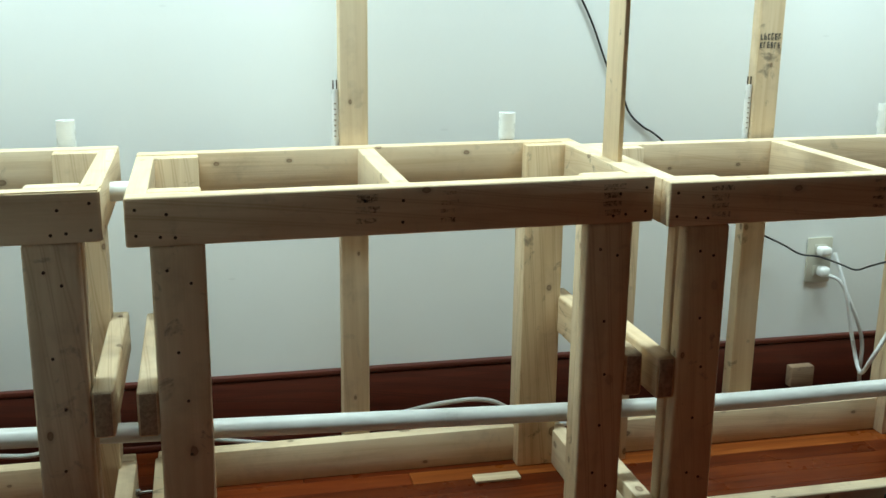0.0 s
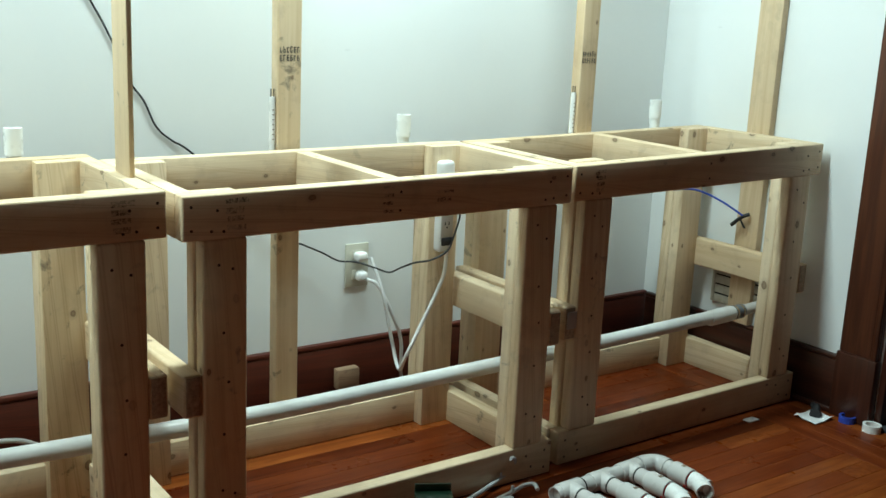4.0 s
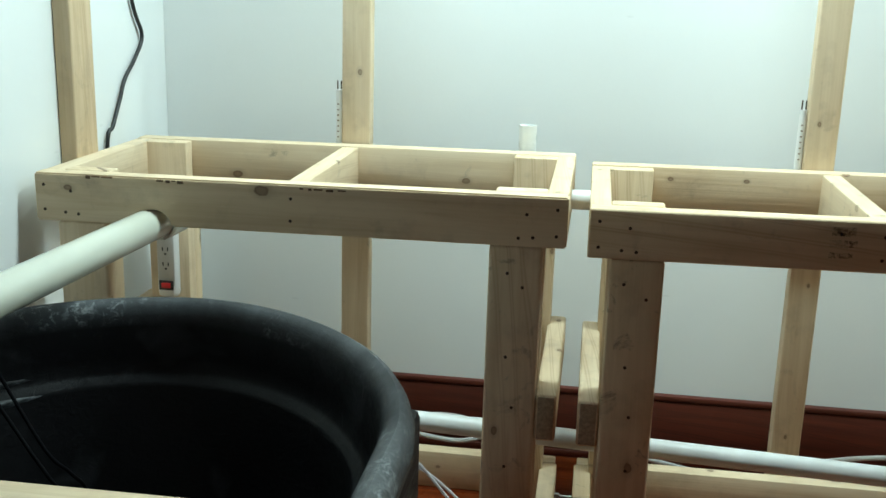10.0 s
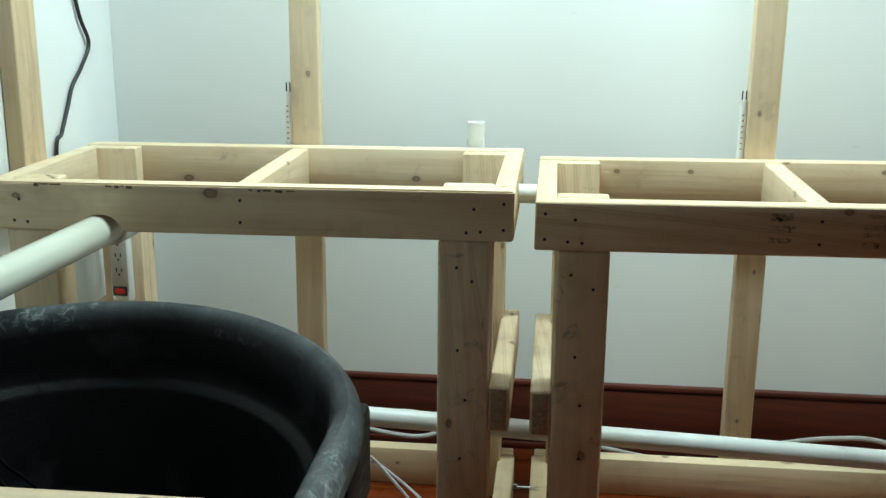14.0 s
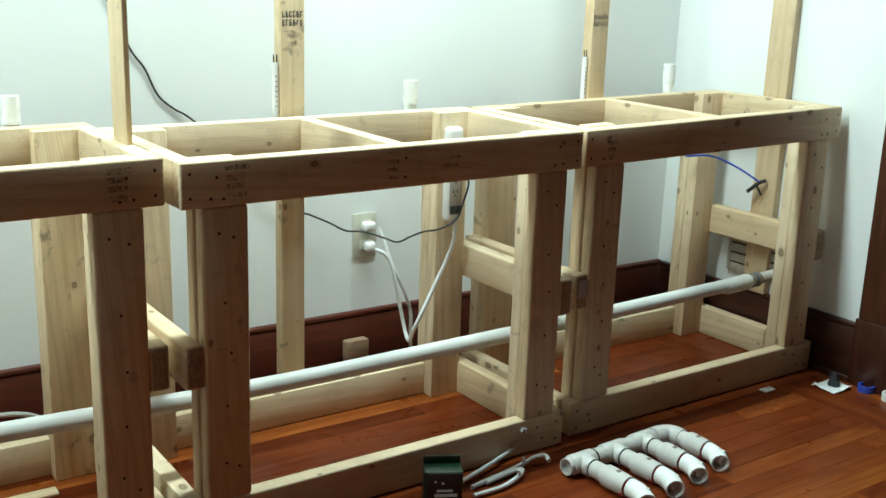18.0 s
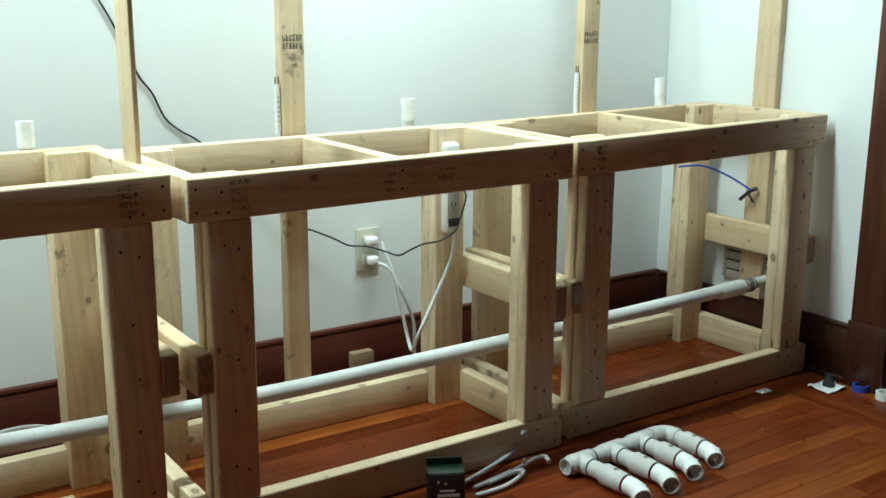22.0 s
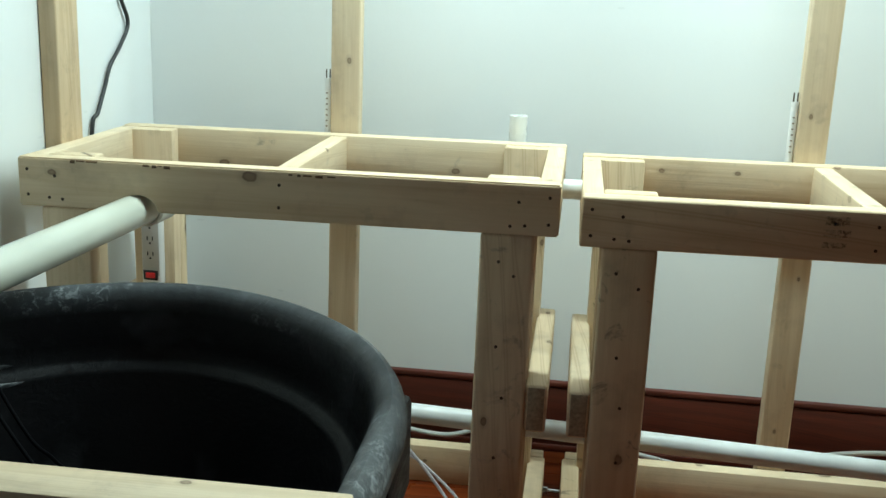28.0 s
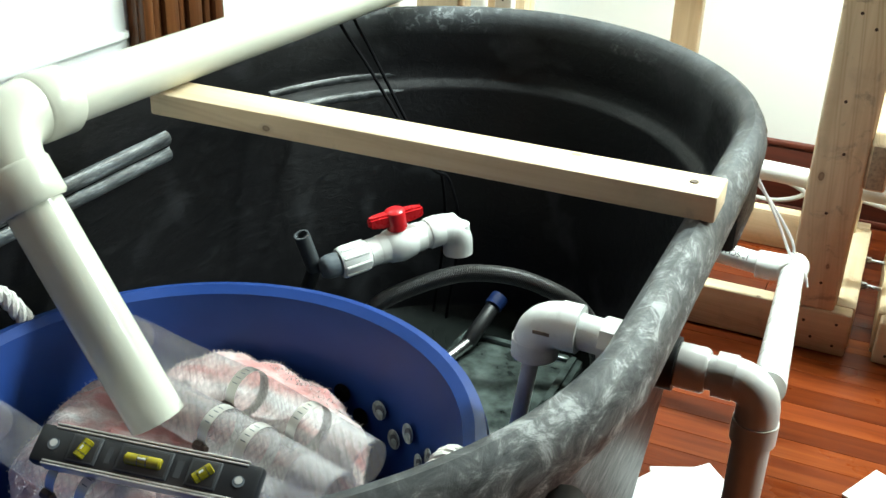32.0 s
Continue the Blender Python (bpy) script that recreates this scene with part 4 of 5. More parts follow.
prof = [(0.125, 0.0), (0.112, 0.006), (0.102, 0.03), (0.056, 0.45), (0.042, 0.572), (0.037, 0.586), (0.022, 0.588), (0.006, 0.578), (0.001, 0.588), (0.0, 0.603), (0.004, 0.619), (0.011, 0.630), (0.020, 0.635), (0.030, 0.632), (0.038, 0.624), (0.044, 0.610), (0.054, 0.545), (0.058, 0.523), (0.063, 0.517), (0.074, 0.510), (0.078, 0.503), (0.110, 0.08), (0.124, 0.05), (0.155, 0.042)]
bm = bmesh.new()
rings = [[bm.verts.new(tank_point(th, tank_inset(d, z, th), z)) for th in TH] for d, z in prof]
for r0, r1 in zip(rings, rings[1:]):
    for k in range(TN):
        f = bm.faces.new((r0[k], r0[(k + 1) % TN], r1[(k + 1) % TN], r1[k]))
        f.smooth = True
bm.faces.new(rings[0][::-1])
bm.faces.new(rings[-1])
part("shell", bm, TUB, tank)
# moulded ribs inside


def rib(th0, th1, d, z, r, name="moulded_rib", n=26, taper=True, m=TUB):
    f = [0.0, 0.008] + [i / n for i in range(1, n)] + [0.992, 1.0]
    pts = [tank_point(th0 + (th1 - th0) * q, d, z) for q in f]
    rad = [r * 0.5] + [r * min(1.0, 0.25 + 1.6 * (1 - q)) for q in f[1:]]
    return part(name, tube(pts, rad, 10), m, tank)


for z in (0.530, 0.507):
    part("moulded_rib", tube([(TCX - TA + 0.053, y, z) for y in (-1.30, -1.295, -1.1, -0.9, -0.79, -0.785)], [0.006, 0.0115, 0.0115, 0.0115, 0.0115, 0.006], 12), RUBBED_SHEEN, tank, "scuffed moulded rib, its silvery highlight put into the colour")
for z, d in ((0.527, 0.0515), (0.503, 0.0720)):
    rib(2.87, 2.05, d, z, 0.0085, m=WORN_SHEEN)
# hanging lip tab and hand slot on the outer side
part("lip_tab", box((-0.240, -0.63, 0.455), (-0.208, -0.47, 0.59), 0.01, 2), TUB, tank)
# no opening is cut: a near-black capsule paints the slot's shade
bm = tube([Vector((-0.222, y, 0.545)) for y in (-1.37, -1.36, -1.33, -1.30, -1.29)], [0.008, 0.016, 0.018, 0.016, 0.008], 12)
part("hand_slot", bm, DARK, tank, "hand slot below the rim, its shaded hollow painted on a capsule")
bm = bmesh.new()
bm.faces.new([bm.verts.new(tank_point(th, 0.1085, 0.10)) for th in TH])
water = part("tank_water", bm, WATER)
tagged(water, "shallow dark still water in the tank", "water")
pg = thing("rim_screw", "small dark screw standing in the tank rim", "screw")
part("shank", tube([(-0.976, -0.52, 0.625), (-0.976, -0.52, 0.643)], 0.002, 8), SCREW, pg)
part("head", tube([(-0.976, -0.52, 0.642), (-0.976, -0.52, 0.645)], 0.004, 10), SCREW, pg)

# plank across the rim
plk = thing("cross_plank", "raw pine batten laid across the tank under the drain pipe", "plank")
pp = part("batten", box((-0.34, -0.0285, 0), (0.330, 0.0285, 0.028), 0.003), PINE["x"], plk)
part("screw", tube([(0.301, 0.001, 0.028), (0.301, 0.001, 0.0292)], 0.0045, 10), SCREW, pp)
plk.matrix_world = pose(-0.527, -0.922, 0.6325, 0, -0.1, 0.2)

# drain pipe from the bench over the tank
dp = thing("drain_pipe", "thick cream plastic drain pipe with an elbow over the tank", "drain pipe")
el0, elc = Vector((-0.8728, -1.118, 0.688)), Vector((-0.8775, -1.184, 0.6875))
axis = (elc - el0).normalized()
start = el0 - axis * 1.203
tip = Vector((-0.694, -1.192, 0.398))
dirn = (tip - elc).normalized()
part("pipe", tube([start, start.lerp(el0, 0.5), el0], 0.0300, 28), PVC_OLD, dp)
notch = el0 - axis * 1.158
part("rear_coupling", tube([notch, notch - axis * 0.005, notch - axis * 0.07, notch - axis * 0.075], [0.033, 0.037, 0.037, 0.034], 26), PVC_OLD, dp)
part("collar", tube([el0 - axis * 0.035, el0 - axis * 0.030, el0 + axis * 0.010, el0 + axis * 0.014], [0.0345, 0.0375, 0.0375, 0.0345], 28), PVC_OLD, dp)
part("elbow", tube(bend(el0, elc, elc + dirn * 0.1, 0.058, 12), 0.0350, 28), PVC_OLD, dp)
part("collar", tube([elc + dirn * 0.046, elc + dirn * 0.050, elc + dirn * 0.088, elc + dirn * 0.092], [0.0345, 0.0375, 0.0375, 0.0345], 28), PVC_OLD, dp)
part("drop_pipe", tube([elc + dirn * 0.085, tip], 0.0300, 28, inner=0.86), PVC_OLD, dp)

# ---- blue tub in the tank ----
BC, BR, BZ = Vector((-0.645, -1.206, 0.0)), 0.303, 0.419
HOLE_BRIGHT = plain("painted_hole_brightness", (0.44, 0.52, 0.52), 0.15, vary=0.5, scale=90)
bt = thing("blue_tub", "round blue plastic tub with drilled holes and rope handles", "tub")
bprof = [(0.225, 0.052), (0.23, 0.06), (BR - 0.012, BZ - 0.03), (BR, BZ - 0.026), (BR + 0.004, BZ - 0.012), (BR, BZ), (BR - 0.012, BZ + 0.003), (BR - 0.024, BZ - 0.004), (BR - 0.030, BZ - 0.03), (0.22, 0.075), (0.21, 0.07)]
bm = bmesh.new()
rings = [[bm.verts.new(BC + Vector((r * math.cos(a), r * math.sin(a), z))) for a in [math.tau * k / 80 for k in range(80)]] for r, z in bprof]
for r0, r1 in zip(rings, rings[1:]):
    for k in range(80):
        bm.faces.new((r0[k], r0[(k + 1) % 80], r1[(k + 1) % 80], r1[k])).smooth = True
bm.faces.new(rings[0][::-1])
bm.faces.new(rings[-1])
part("shell", bm, BLUE, bt)
# uncut holes: discs painted with the brightness and dark seen through them
for deg, z in ((81.5, 0.316), (67.4, 0.319), (59.9, 0.297), (53.9, 0.321), (45.8, 0.303), (40.3, 0.328), (74.2, 0.295), (33, 0.300)):
    a = math.radians(deg)
    rr = 0.2235 + (z - 0.075) * 0.128 - 0.0005
    n = Vector((-math.cos(a), -math.sin(a), 0.12))
    c = BC + Vector((rr * math.cos(a), rr * math.sin(a), z))
    dark_one = deg > 70
    hole = part("drilled_hole", disc(c, n, 0.0122, 0.001, 20), TUB if dark_one else HOLE_BRIGHT, bt, "round drilled hole, the brightness seen through it painted on a disc" if not dark_one else "round drilled hole, the dark behind it painted on a disc")
    if not dark_one:
        part("plug_edge", disc(c + n * 0.0012 + Vector((0.0035, -0.0035, 0.002)), n, 0.0080, 0.001, 14), GREY_FIT, hole)
        part("plug_face", disc(c + n * 0.0022 + Vector((0.0045, -0.0045, -0.001)), n, 0.0062, 0.001, 14), HOLE_BRIGHT, hole)


def rope(pts, r, turns, name, parent):
    path = smooth_path(pts, 10)
    bm = bmesh.new()
    for s in range(3):
        line = []
        for i, p in enumerate(path):
            t = (path[min(i + 1, len(path) - 1)] - path[max(i - 1, 0)]).normalized()
            u = t.cross(Vector((0.3, 0.2, 1))).normalized()
            w = t.cross(u)
            a = math.tau * (turns * i / len(path) + s / 3)
            line.append(p + (u * math.cos(a) + w * math.sin(a)) * r * 0.5)
        tube(line, r * 0.56, 8, bm)
    return part(name, bm, ROPE, parent, "twisted white rope handle")


rope([(-0.400, -1.185, 0.354), (-0.398, -1.173, 0.399), (-0.388, -1.150, 0.426), (-0.378, -1.125, 0.412), (-0.376, -1.115, 0.364)], 0.009, 5, "rope_handle", bt)
rope([(-0.930, -1.100, 0.362), (-0.935, -1.120, 0.412), (-0.955, -1.140, 0.457), (-0.980, -1.170, 0.442), (-0.985, -1.210, 0.372)], 0.011, 6, "rope_handle", bt)

FC = Vector((-0.700, -1.120, 0.0))


def floss_reach(a):
    """How far the pad reaches from its middle: pulled in at the back, long towards the front."""
    d = math.degrees(a) % 360
    stops = ((0, 0.198), (20, 0.192), (50, 0.172), (70, 0.164), (100, 0.166), (122, 0.166), (150, 0.132), (182, 0.180), (220, 0.20), (270, 0.225), (320, 0.20), (360, 0.198))
    for (d0, r0), (d1, r1) in zip(stops, stops[1:]):
        if d0 <= d <= d1:
            f = (d - d0) / (d1 - d0)
            return r0 + (r1 - r0) * f * f * (3 - 2 * f)


bm = bmesh.new()
NR2, NA = 26, 150
grid = []
for i in range(NR2 + 1):
    ring = []
    for k in range(NA):
        a = math.tau * k / NA
        q = i / NR2
        rr = floss_reach(a) * q * (1 + (0.035 * noise.noise(Vector((math.cos(a) * 5, math.sin(a) * 5, 0.3))) + 0.03 * noise.noise(Vector((math.cos(a) * 17, math.sin(a) * 17, 2.3)))) * q)
        x, y = rr * math.cos(a), rr * math.sin(a)
        z = 0.364 + 0.016 * noise.noise(Vector((x * 9, y * 9, 1.1))) + 0.012 * noise.noise(Vector((x * 26, y * 26, 4.2))) + 0.005 * noise.noise(Vector((x * 80, y * 80, 7.7))) - 0.040 * q ** 6 - 0.03 * max(0, -y / 0.22)
        ring.append(bm.verts.new(FC + Vector((x, y, z))))
    grid.append(ring)
for r0, r1 in zip(grid, grid[1:]):
    for k in range(NA):
        bm.faces.new((r0[k], r1[k], r1[(k + 1) % NA], r0[(k + 1) % NA])).smooth = True
bmesh.ops.remove_doubles(bm, verts=grid[0], dist=1e-5)
low = [bm.verts.new(FC + Vector((0, -0.03, 0.085)) + Vector((0.9 * floss_reach(math.tau * k / NA) * math.cos(math.tau * k / NA), 0.9 * floss_reach(math.tau * k / NA) * math.sin(math.tau * k / NA), 0))) for k in range(NA)]
for k in range(NA):
    bm.faces.new((grid[-1][k], low[k], low[(k + 1) % NA], grid[-1][(k + 1) % NA])).smooth = True
bm.faces.new(low[::-1])
rim_pts = [v.co.copy() for r in grid[-7:] for v in r]
fl = thing("filter_floss", "fluffy white and pink filter floss filling the tub", "filter floss")
part("pad", bm, FLOSS, fl)
# loose fibres that make the edge fuzzy
rnd_f = random.Random(31)
bm = bmesh.new()
for k in range(5000):
    p = rnd_f.choice(rim_pts)
    out = Vector((p.x - FC.x, p.y - FC.y, 0)).normalized()
    d = (out * rnd_f.uniform(-0.3, 1) + Vector((rnd_f.uniform(-1, 1), rnd_f.uniform(-1, 1), rnd_f.uniform(0.1, 0.9)))).normalized()
    ln = rnd_f.uniform(0.002, 0.0065)
    w = d.cross(Vector((rnd_f.uniform(-1, 1), rnd_f.uniform(-1, 1), rnd_f.uniform(-1, 1)))).normalized() * 0.00028
    mid_p = p + d * ln * 0.55 + Vector((0, 0, 0.001))
    a0, a1, b0, b1, c0 = (bm.verts.new(v) for v in (p - w, p + w, mid_p - w * 0.7, mid_p + w * 0.7, p + d * ln + Vector((0, 0, -0.002))))
    bm.faces.new((a0, a1, b1, b0))
    bm.faces.new((b0, b1, c0))
tagged(part("fuzz", bm, FLOSS_WHITE, fl, "fuzzy loose white fibres"), kind="stuff")


BAND = plain("pale_steel_band", (0.62, 0.60, 0.57), 0.42, 0.75)
RUST = plain("rusty_screw", (0.075, 0.045, 0.035), 0.6, 0.3)


def hose(pts, clamps, label="clear braided hose with steel clamps on the floss"):
    h = thing("clear_hose", label, "hose", "hoses in the tub")
    path = smooth_path(pts, 8)
    part("hose", tube(path, 0.0255, 20, inner=0.88), HOSE, h)
    for c in clamps:
        i = min(len(path) - 2, max(1, int(c * (len(path) - 1))))
        t = (path[i + 1] - path[i - 1]).normalized()
        cl = part("clamp", tube([path[i] - t * 0.0065, path[i] + t * 0.0065], 0.0268, 24, caps=False), BAND, h, "slotted steel band clamp")
        side = t.cross(Vector((0, 0, 1))).normalized()
        top = side.cross(t).normalized()
        for a in range(-40, 20, 15):
            n = side * math.sin(radians(-a)) + top * math.cos(radians(a))
            part("slot", tube([path[i] + n * 0.0262 - t * 0.0035, path[i] + n * 0.0262 + t * 0.0035], 0.0008, 5), GREY_FIT, cl)
        p = path[i] + side * 0.0285 - top * 0.004
        part("clamp_screw", tube([p - t * 0.008, p - t * 0.007, p + t * 0.004, p + t * 0.005, p + t * 0.009], [0.003, 0.0055, 0.0055, 0.0035, 0.0035], 8), RUST, cl, "rusty clamp screw")
    return h


hose([(-0.860, -1.064, 0.396), (-0.807, -1.077, 0.400), (-0.712, -1.097, 0.400), (-0.628, -1.111, 0.400), (-0.535, -1.138, 0.400), (-0.462, -1.160, 0.400)], (0.58, 0.79))
hose([(-0.780, -1.138, 0.388), (-0.700, -1.160, 0.396), (-0.615, -1.180, 0.398), (-0.550, -1.194, 0.398), (-0.466, -1.216, 0.398)], (0.47, 0.68))
hose([(-0.905, -1.245, 0.376), (-0.875, -1.254, 0.380), (-0.820, -1.270, 0.385), (-0.720, -1.292, 0.385), (-0.680, -1.298, 0.385), (-0.610, -1.312, 0.380)], (0.60, 0.80))
hose([(-0.640, -1.245, 0.372), (-0.570, -1.238, 0.380), (-0.485, -1.222, 0.366)], ())

# torpedo level
lv = thing("spirit_level", "small black torpedo level with yellow vials and steel edges", "spirit level")
LEVEL_GREY = plain("dark_grey_level_plastic", (0.035, 0.037, 0.042), 0.45)
BLK_PL = plain("black_level_plastic", (0.018, 0.019, 0.022), 0.35)
part("body", box((-0.122, -0.021, 0), (0.122, 0.021, 0.017), 0.004), BLK_PL, lv)
for s in (-1, 1):
    for y0, y1, top_z in ((0.0172, 0.0196, 0.0180), (0.0206, 0.0230, 0.0186)):
        part("edge_strip", box((-0.106, min(s * y0, s * y1), 0.003), (0.106, max(s * y0, s * y1), top_z), 0.0008), BAND, lv, "pale steel edge strip")
for x, ang, ln, hw in ((-0.066, 72, 0.021, 0.0165), (0.0, 0, 0.040, 0.0285), (0.064, 48, 0.022, 0.0165)):
    win = part("vial_window", box((x - hw, -0.0150, 0.0160), (x + hw, 0.0150, 0.0196), 0.0035, 3), LEVEL_GREY, lv, "raised dark window frame")
    part("pocket", box((x - hw + 0.003, -0.0122, 0.0190), (x + hw - 0.003, 0.0122, 0.0200), 0.0004), BLACK, win)
    ca, sa = math.cos(radians(ang)), math.sin(radians(ang))
    e = Vector((ca, sa, 0)) * ln / 2
    c = Vector((x, 0, 0.0200))
    vial = part("vial", tube([c - e, c - e * 0.9, c + e * 0.9, c + e], [0.0046, 0.0062, 0.0062, 0.0046], 16), YELLOW, lv, "yellow spirit vial")
    for s in (-1, 1):
        o = c + Vector((ca, sa, 0)) * 0.0048 * s
        g = Vector((ca, sa, 0)) * 0.0004
        part("vial_line", tube([o - g, o + g], 0.0064, 16), BLACK, vial)
    part("bubble", tube([c - e * 0.24 + Vector((0, 0, 0.0045)), c + e * 0.20 + Vector((0, 0, 0.0045))], 0.0020, 10), PVC_OLD, vial, "pale air bubble")
for x, w in ((-0.039, 0.0028), (0.037, 0.0036)):
    part("print_bar", box((x - w, -0.009, 0.0168), (x + w, 0.009, 0.0173), 0), LEVEL_GREY, lv, "unreadable grey print")
for x in (-0.101, 0.101):
    ring_o = part("hole_ring", disc((x, 0, 0.0168), (0, 0, 1), 0.0062, 0.0012, 18), GREY_FIT, lv)
    part("hole", disc((x, 0.001, 0.0178), (0, 0, 1), 0.0040, 0.0008, 16), PVC_GREY, ring_o)
lv.matrix_world = pose(-0.634, -1.279, 0.416, 30, 1.5, 11) @ Matrix.Scale(0.93, 4)

# ---- valve and fittings in the tank ----
A, B = Vector((-0.783, -0.690, 0.327)), Vector((-0.662, -0.520, 0.351))
ax = (B - A).normalized()
AB = (B - A).length
vl = thing("ball_valve", "white plastic ball valve with a red handle in the tank", "valve")


def seg(name, t0, t1, r, m, n=24, lab="", chamfer=0.12):
    p, q = A + ax * AB * t0, A + ax * AB * t1
    e = (q - p) * chamfer * 0.5
    return part(name, tube([p, p + e, q - e, q], [r * 0.92, r, r, r * 0.92], n), m, vl, lab)


p = A - ax * 0.008
part("grey_adapter", tube([p, p + ax * 0.002, p + ax * 0.007, p + ax * 0.014, A + ax * 0.03], [0.009, 0.0140, 0.0175, 0.0190, 0.0190], 24), GREY_FIT, vl, "dark grey rounded adapter")
un = seg("union_nut", 0.10, 0.33, 0.0235, PVC, 24)
for k in range(10):
    a = math.tau * k / 10
    u1 = ax.cross(Vector((0, 0, 1))).normalized()
    o = (u1 * math.cos(a) + u1.cross(ax) * math.sin(a)) * 0.0226
    part("rib", tube([A + ax * AB * 0.12 + o, A + ax * AB * 0.31 + o], 0.0028, 8), PVC, un)
seg("collar", 0.33, 0.42, 0.0215, PVC)
seg("body", 0.41, 0.80, 0.0230, PVC)
seg("socket", 0.78, 0.98, 0.0220, PVC)
mid = A + ax * AB * 0.60
part("bulge", tube([mid - ax * 0.03, mid - ax * 0.02, mid, mid + ax * 0.02, mid + ax * 0.03], [0.018, 0.026, 0.029, 0.026, 0.018], 24), PVC, vl)
up = Vector((-0.1, -0.15, 1)).normalized()
part("stem", tube([mid + up * 0.02, mid + up * 0.048], 0.011, 14), PVC, vl)
hd = part("handle", tube([mid + up * 0.026, mid + up * 0.029, mid + up * 0.050, mid + up * 0.058, mid + up * 0.061], [0.0135, 0.0160, 0.0165, 0.0150, 0.010], 24), RED, vl, "red butterfly handle")
for s in (-1, 1):
    d = (ax + Vector((0.12, 0, 0))).normalized() * s
    side = d.cross(up).normalized()
    bmh = bmesh.new()
    base, end = mid + up * 0.046 + d * 0.009, mid + up * 0.047 + d * 0.045
    vs = []
    for p, w, h in ((base, 0.0095, 0.0115), (base.lerp(end, 0.5), 0.0085, 0.0105), (end, 0.0060, 0.0085)):
        vs.append([bmh.verts.new(p + side * a * w + up * b * h) for a, b in ((-1, -1), (1, -1), (1, 1), (-1, 1))])
    for r0, r1 in zip(vs, vs[1:]):
        for k in range(4):
            bmh.faces.new((r0[k], r0[(k + 1) % 4], r1[(k + 1) % 4], r1[k]))
    bmh.faces.new(vs[0][::-1])
    bmh.faces.new(vs[-1])
    bmesh.ops.recalc_face_normals(bmh, faces=bmh.faces[:])
    bmesh.ops.bevel(bmh, geom=bmh.edges[:], offset=0.003, segments=2, affect="EDGES")
    part("wing", bmh, RED, hd)
down_d = Vector((0.10, 0.04, -1)).normalized()
dn = (down_d - ax * down_d.dot(ax)).normalized()
el = [B - ax * 0.012 + (ax * math.sin(radians(q)) + dn * (1 - math.cos(radians(q)))) * 0.030 for q in range(0, 99, 7)]
out_d = (el[-1] - el[-2]).normalized()
part("elbow", tube([B - ax * 0.034] + el + [el[-1] + out_d * 0.016], 0.0240, 28, inner=0.82), PVC, vl)
part("collar", tube([B - ax * 0.036, B - ax * 0.033, B - ax * 0.014, B - ax * 0.012], [0.0235, 0.0250, 0.0250, 0.0240], 28), PVC, vl)
part("riser", tube([A + Vector((-0.022, 0.004, -0.008)), A + Vector((-0.030, -0.018, 0.056))], 0.0118, 18, inner=0.75), plain("dark_riser_plastic", (0.055, 0.062, 0.068), 0.45), vl, "open dark grey riser tube")
part("supply_hose", tube(smooth_path([A + Vector((-0.022, 0.004, -0.006)), (-0.840, -0.69, 0.2), (-0.845, -0.64, 0.06)]), 0.011, 12), BLACK, vl)

bh = thing("black_hose", "black braided hose arching over the tank floor", "hose")
part("hose", tube(smooth_path([(-0.815, -0.680, 0.060), (-0.795, -0.655, 0.150), (-0.745, -0.620, 0.226), (-0.711, -0.600, 0.256), (-0.647, -0.570, 0.287), (-0.589, -0.550, 0.301), (-0.516, -0.520, 0.290), (-0.436, -0.500, 0.250), (-0.402, -0.500, 0.180), (-0.390, -0.520, 0.090)]), 0.0135, 18), BRAID, bh)
pump = thing("pump_box", "wet dark grey slab of a filter box under water", "pump")
WET = plain("wet_grey_plastic", (0.070, 0.088, 0.082), 0.10, vary=0.8, scale=26)
pb = part("body", box((-0.655, -0.800, 0.045), (-0.435, -0.445, 0.128), 0.008), WET, pump)
for x0, y0, x1, y1 in ((-0.645, -0.790, -0.632, -0.455), (-0.458, -0.790, -0.445, -0.455), (-0.632, -0.468, -0.458, -0.455)):
    part("raised_edge", box((x0, y0, 0.127), (x1, y1, 0.136), 0.003), WET, pb)
arm = thing("steel_arm", "steel rod with a black grip lying on the filter box", "rod")
part("rod", tube([(-0.640, -0.600, 0.139), (-0.618, -0.512, 0.146)], 0.0100, 14), STEEL, arm)
part("grip", tube([(-0.619, -0.516, 0.146), (-0.618, -0.510, 0.147), (-0.602, -0.446, 0.186), (-0.601, -0.442, 0.188)], [0.009, 0.0125, 0.0125, 0.009], 14), BLACK, arm)
part("blue_cap", tube([(-0.602, -0.446, 0.186), (-0.597, -0.428, 0.197)], 0.0160, 14), plain("navy_cap", (0.008, 0.025, 0.10), 0.4), arm)

dip = thing("outlet_elbow", "large white plastic elbow through the tank wall", "pipe fitting")
E1 = Vector((-0.384, -0.893, 0.449))
part("elbow", tube([E1 + Vector((0, 0, -0.042))] + bend(E1 + Vector((0, 0, -0.04)), E1, E1 + Vector((0.06, 0, 0)), 0.036, 10) + [E1 + Vector((0.05, 0, 0))], 0.0275, 28), PVC, dip)
part("collar", tube([E1 + Vector((0, 0, -0.046)), E1 + Vector((0, 0, -0.024))], 0.0280, 28), PVC, dip)
part("collar", tube([E1 + Vector((0.028, 0, 0)), E1 + Vector((0.052, 0, 0))], 0.0286, 28), PVC, dip)
part("adapter", tube([E1 + Vector((0.05, 0, -0.002)), E1 + Vector((0.10, 0, -0.004))], 0.0212, 24), PVC, dip)
part("hex_nut", tube([E1 + Vector((0.078, 0, -0.003)), E1 + Vector((0.104, 0, -0.004))], 0.0262, 8), PVC, dip)
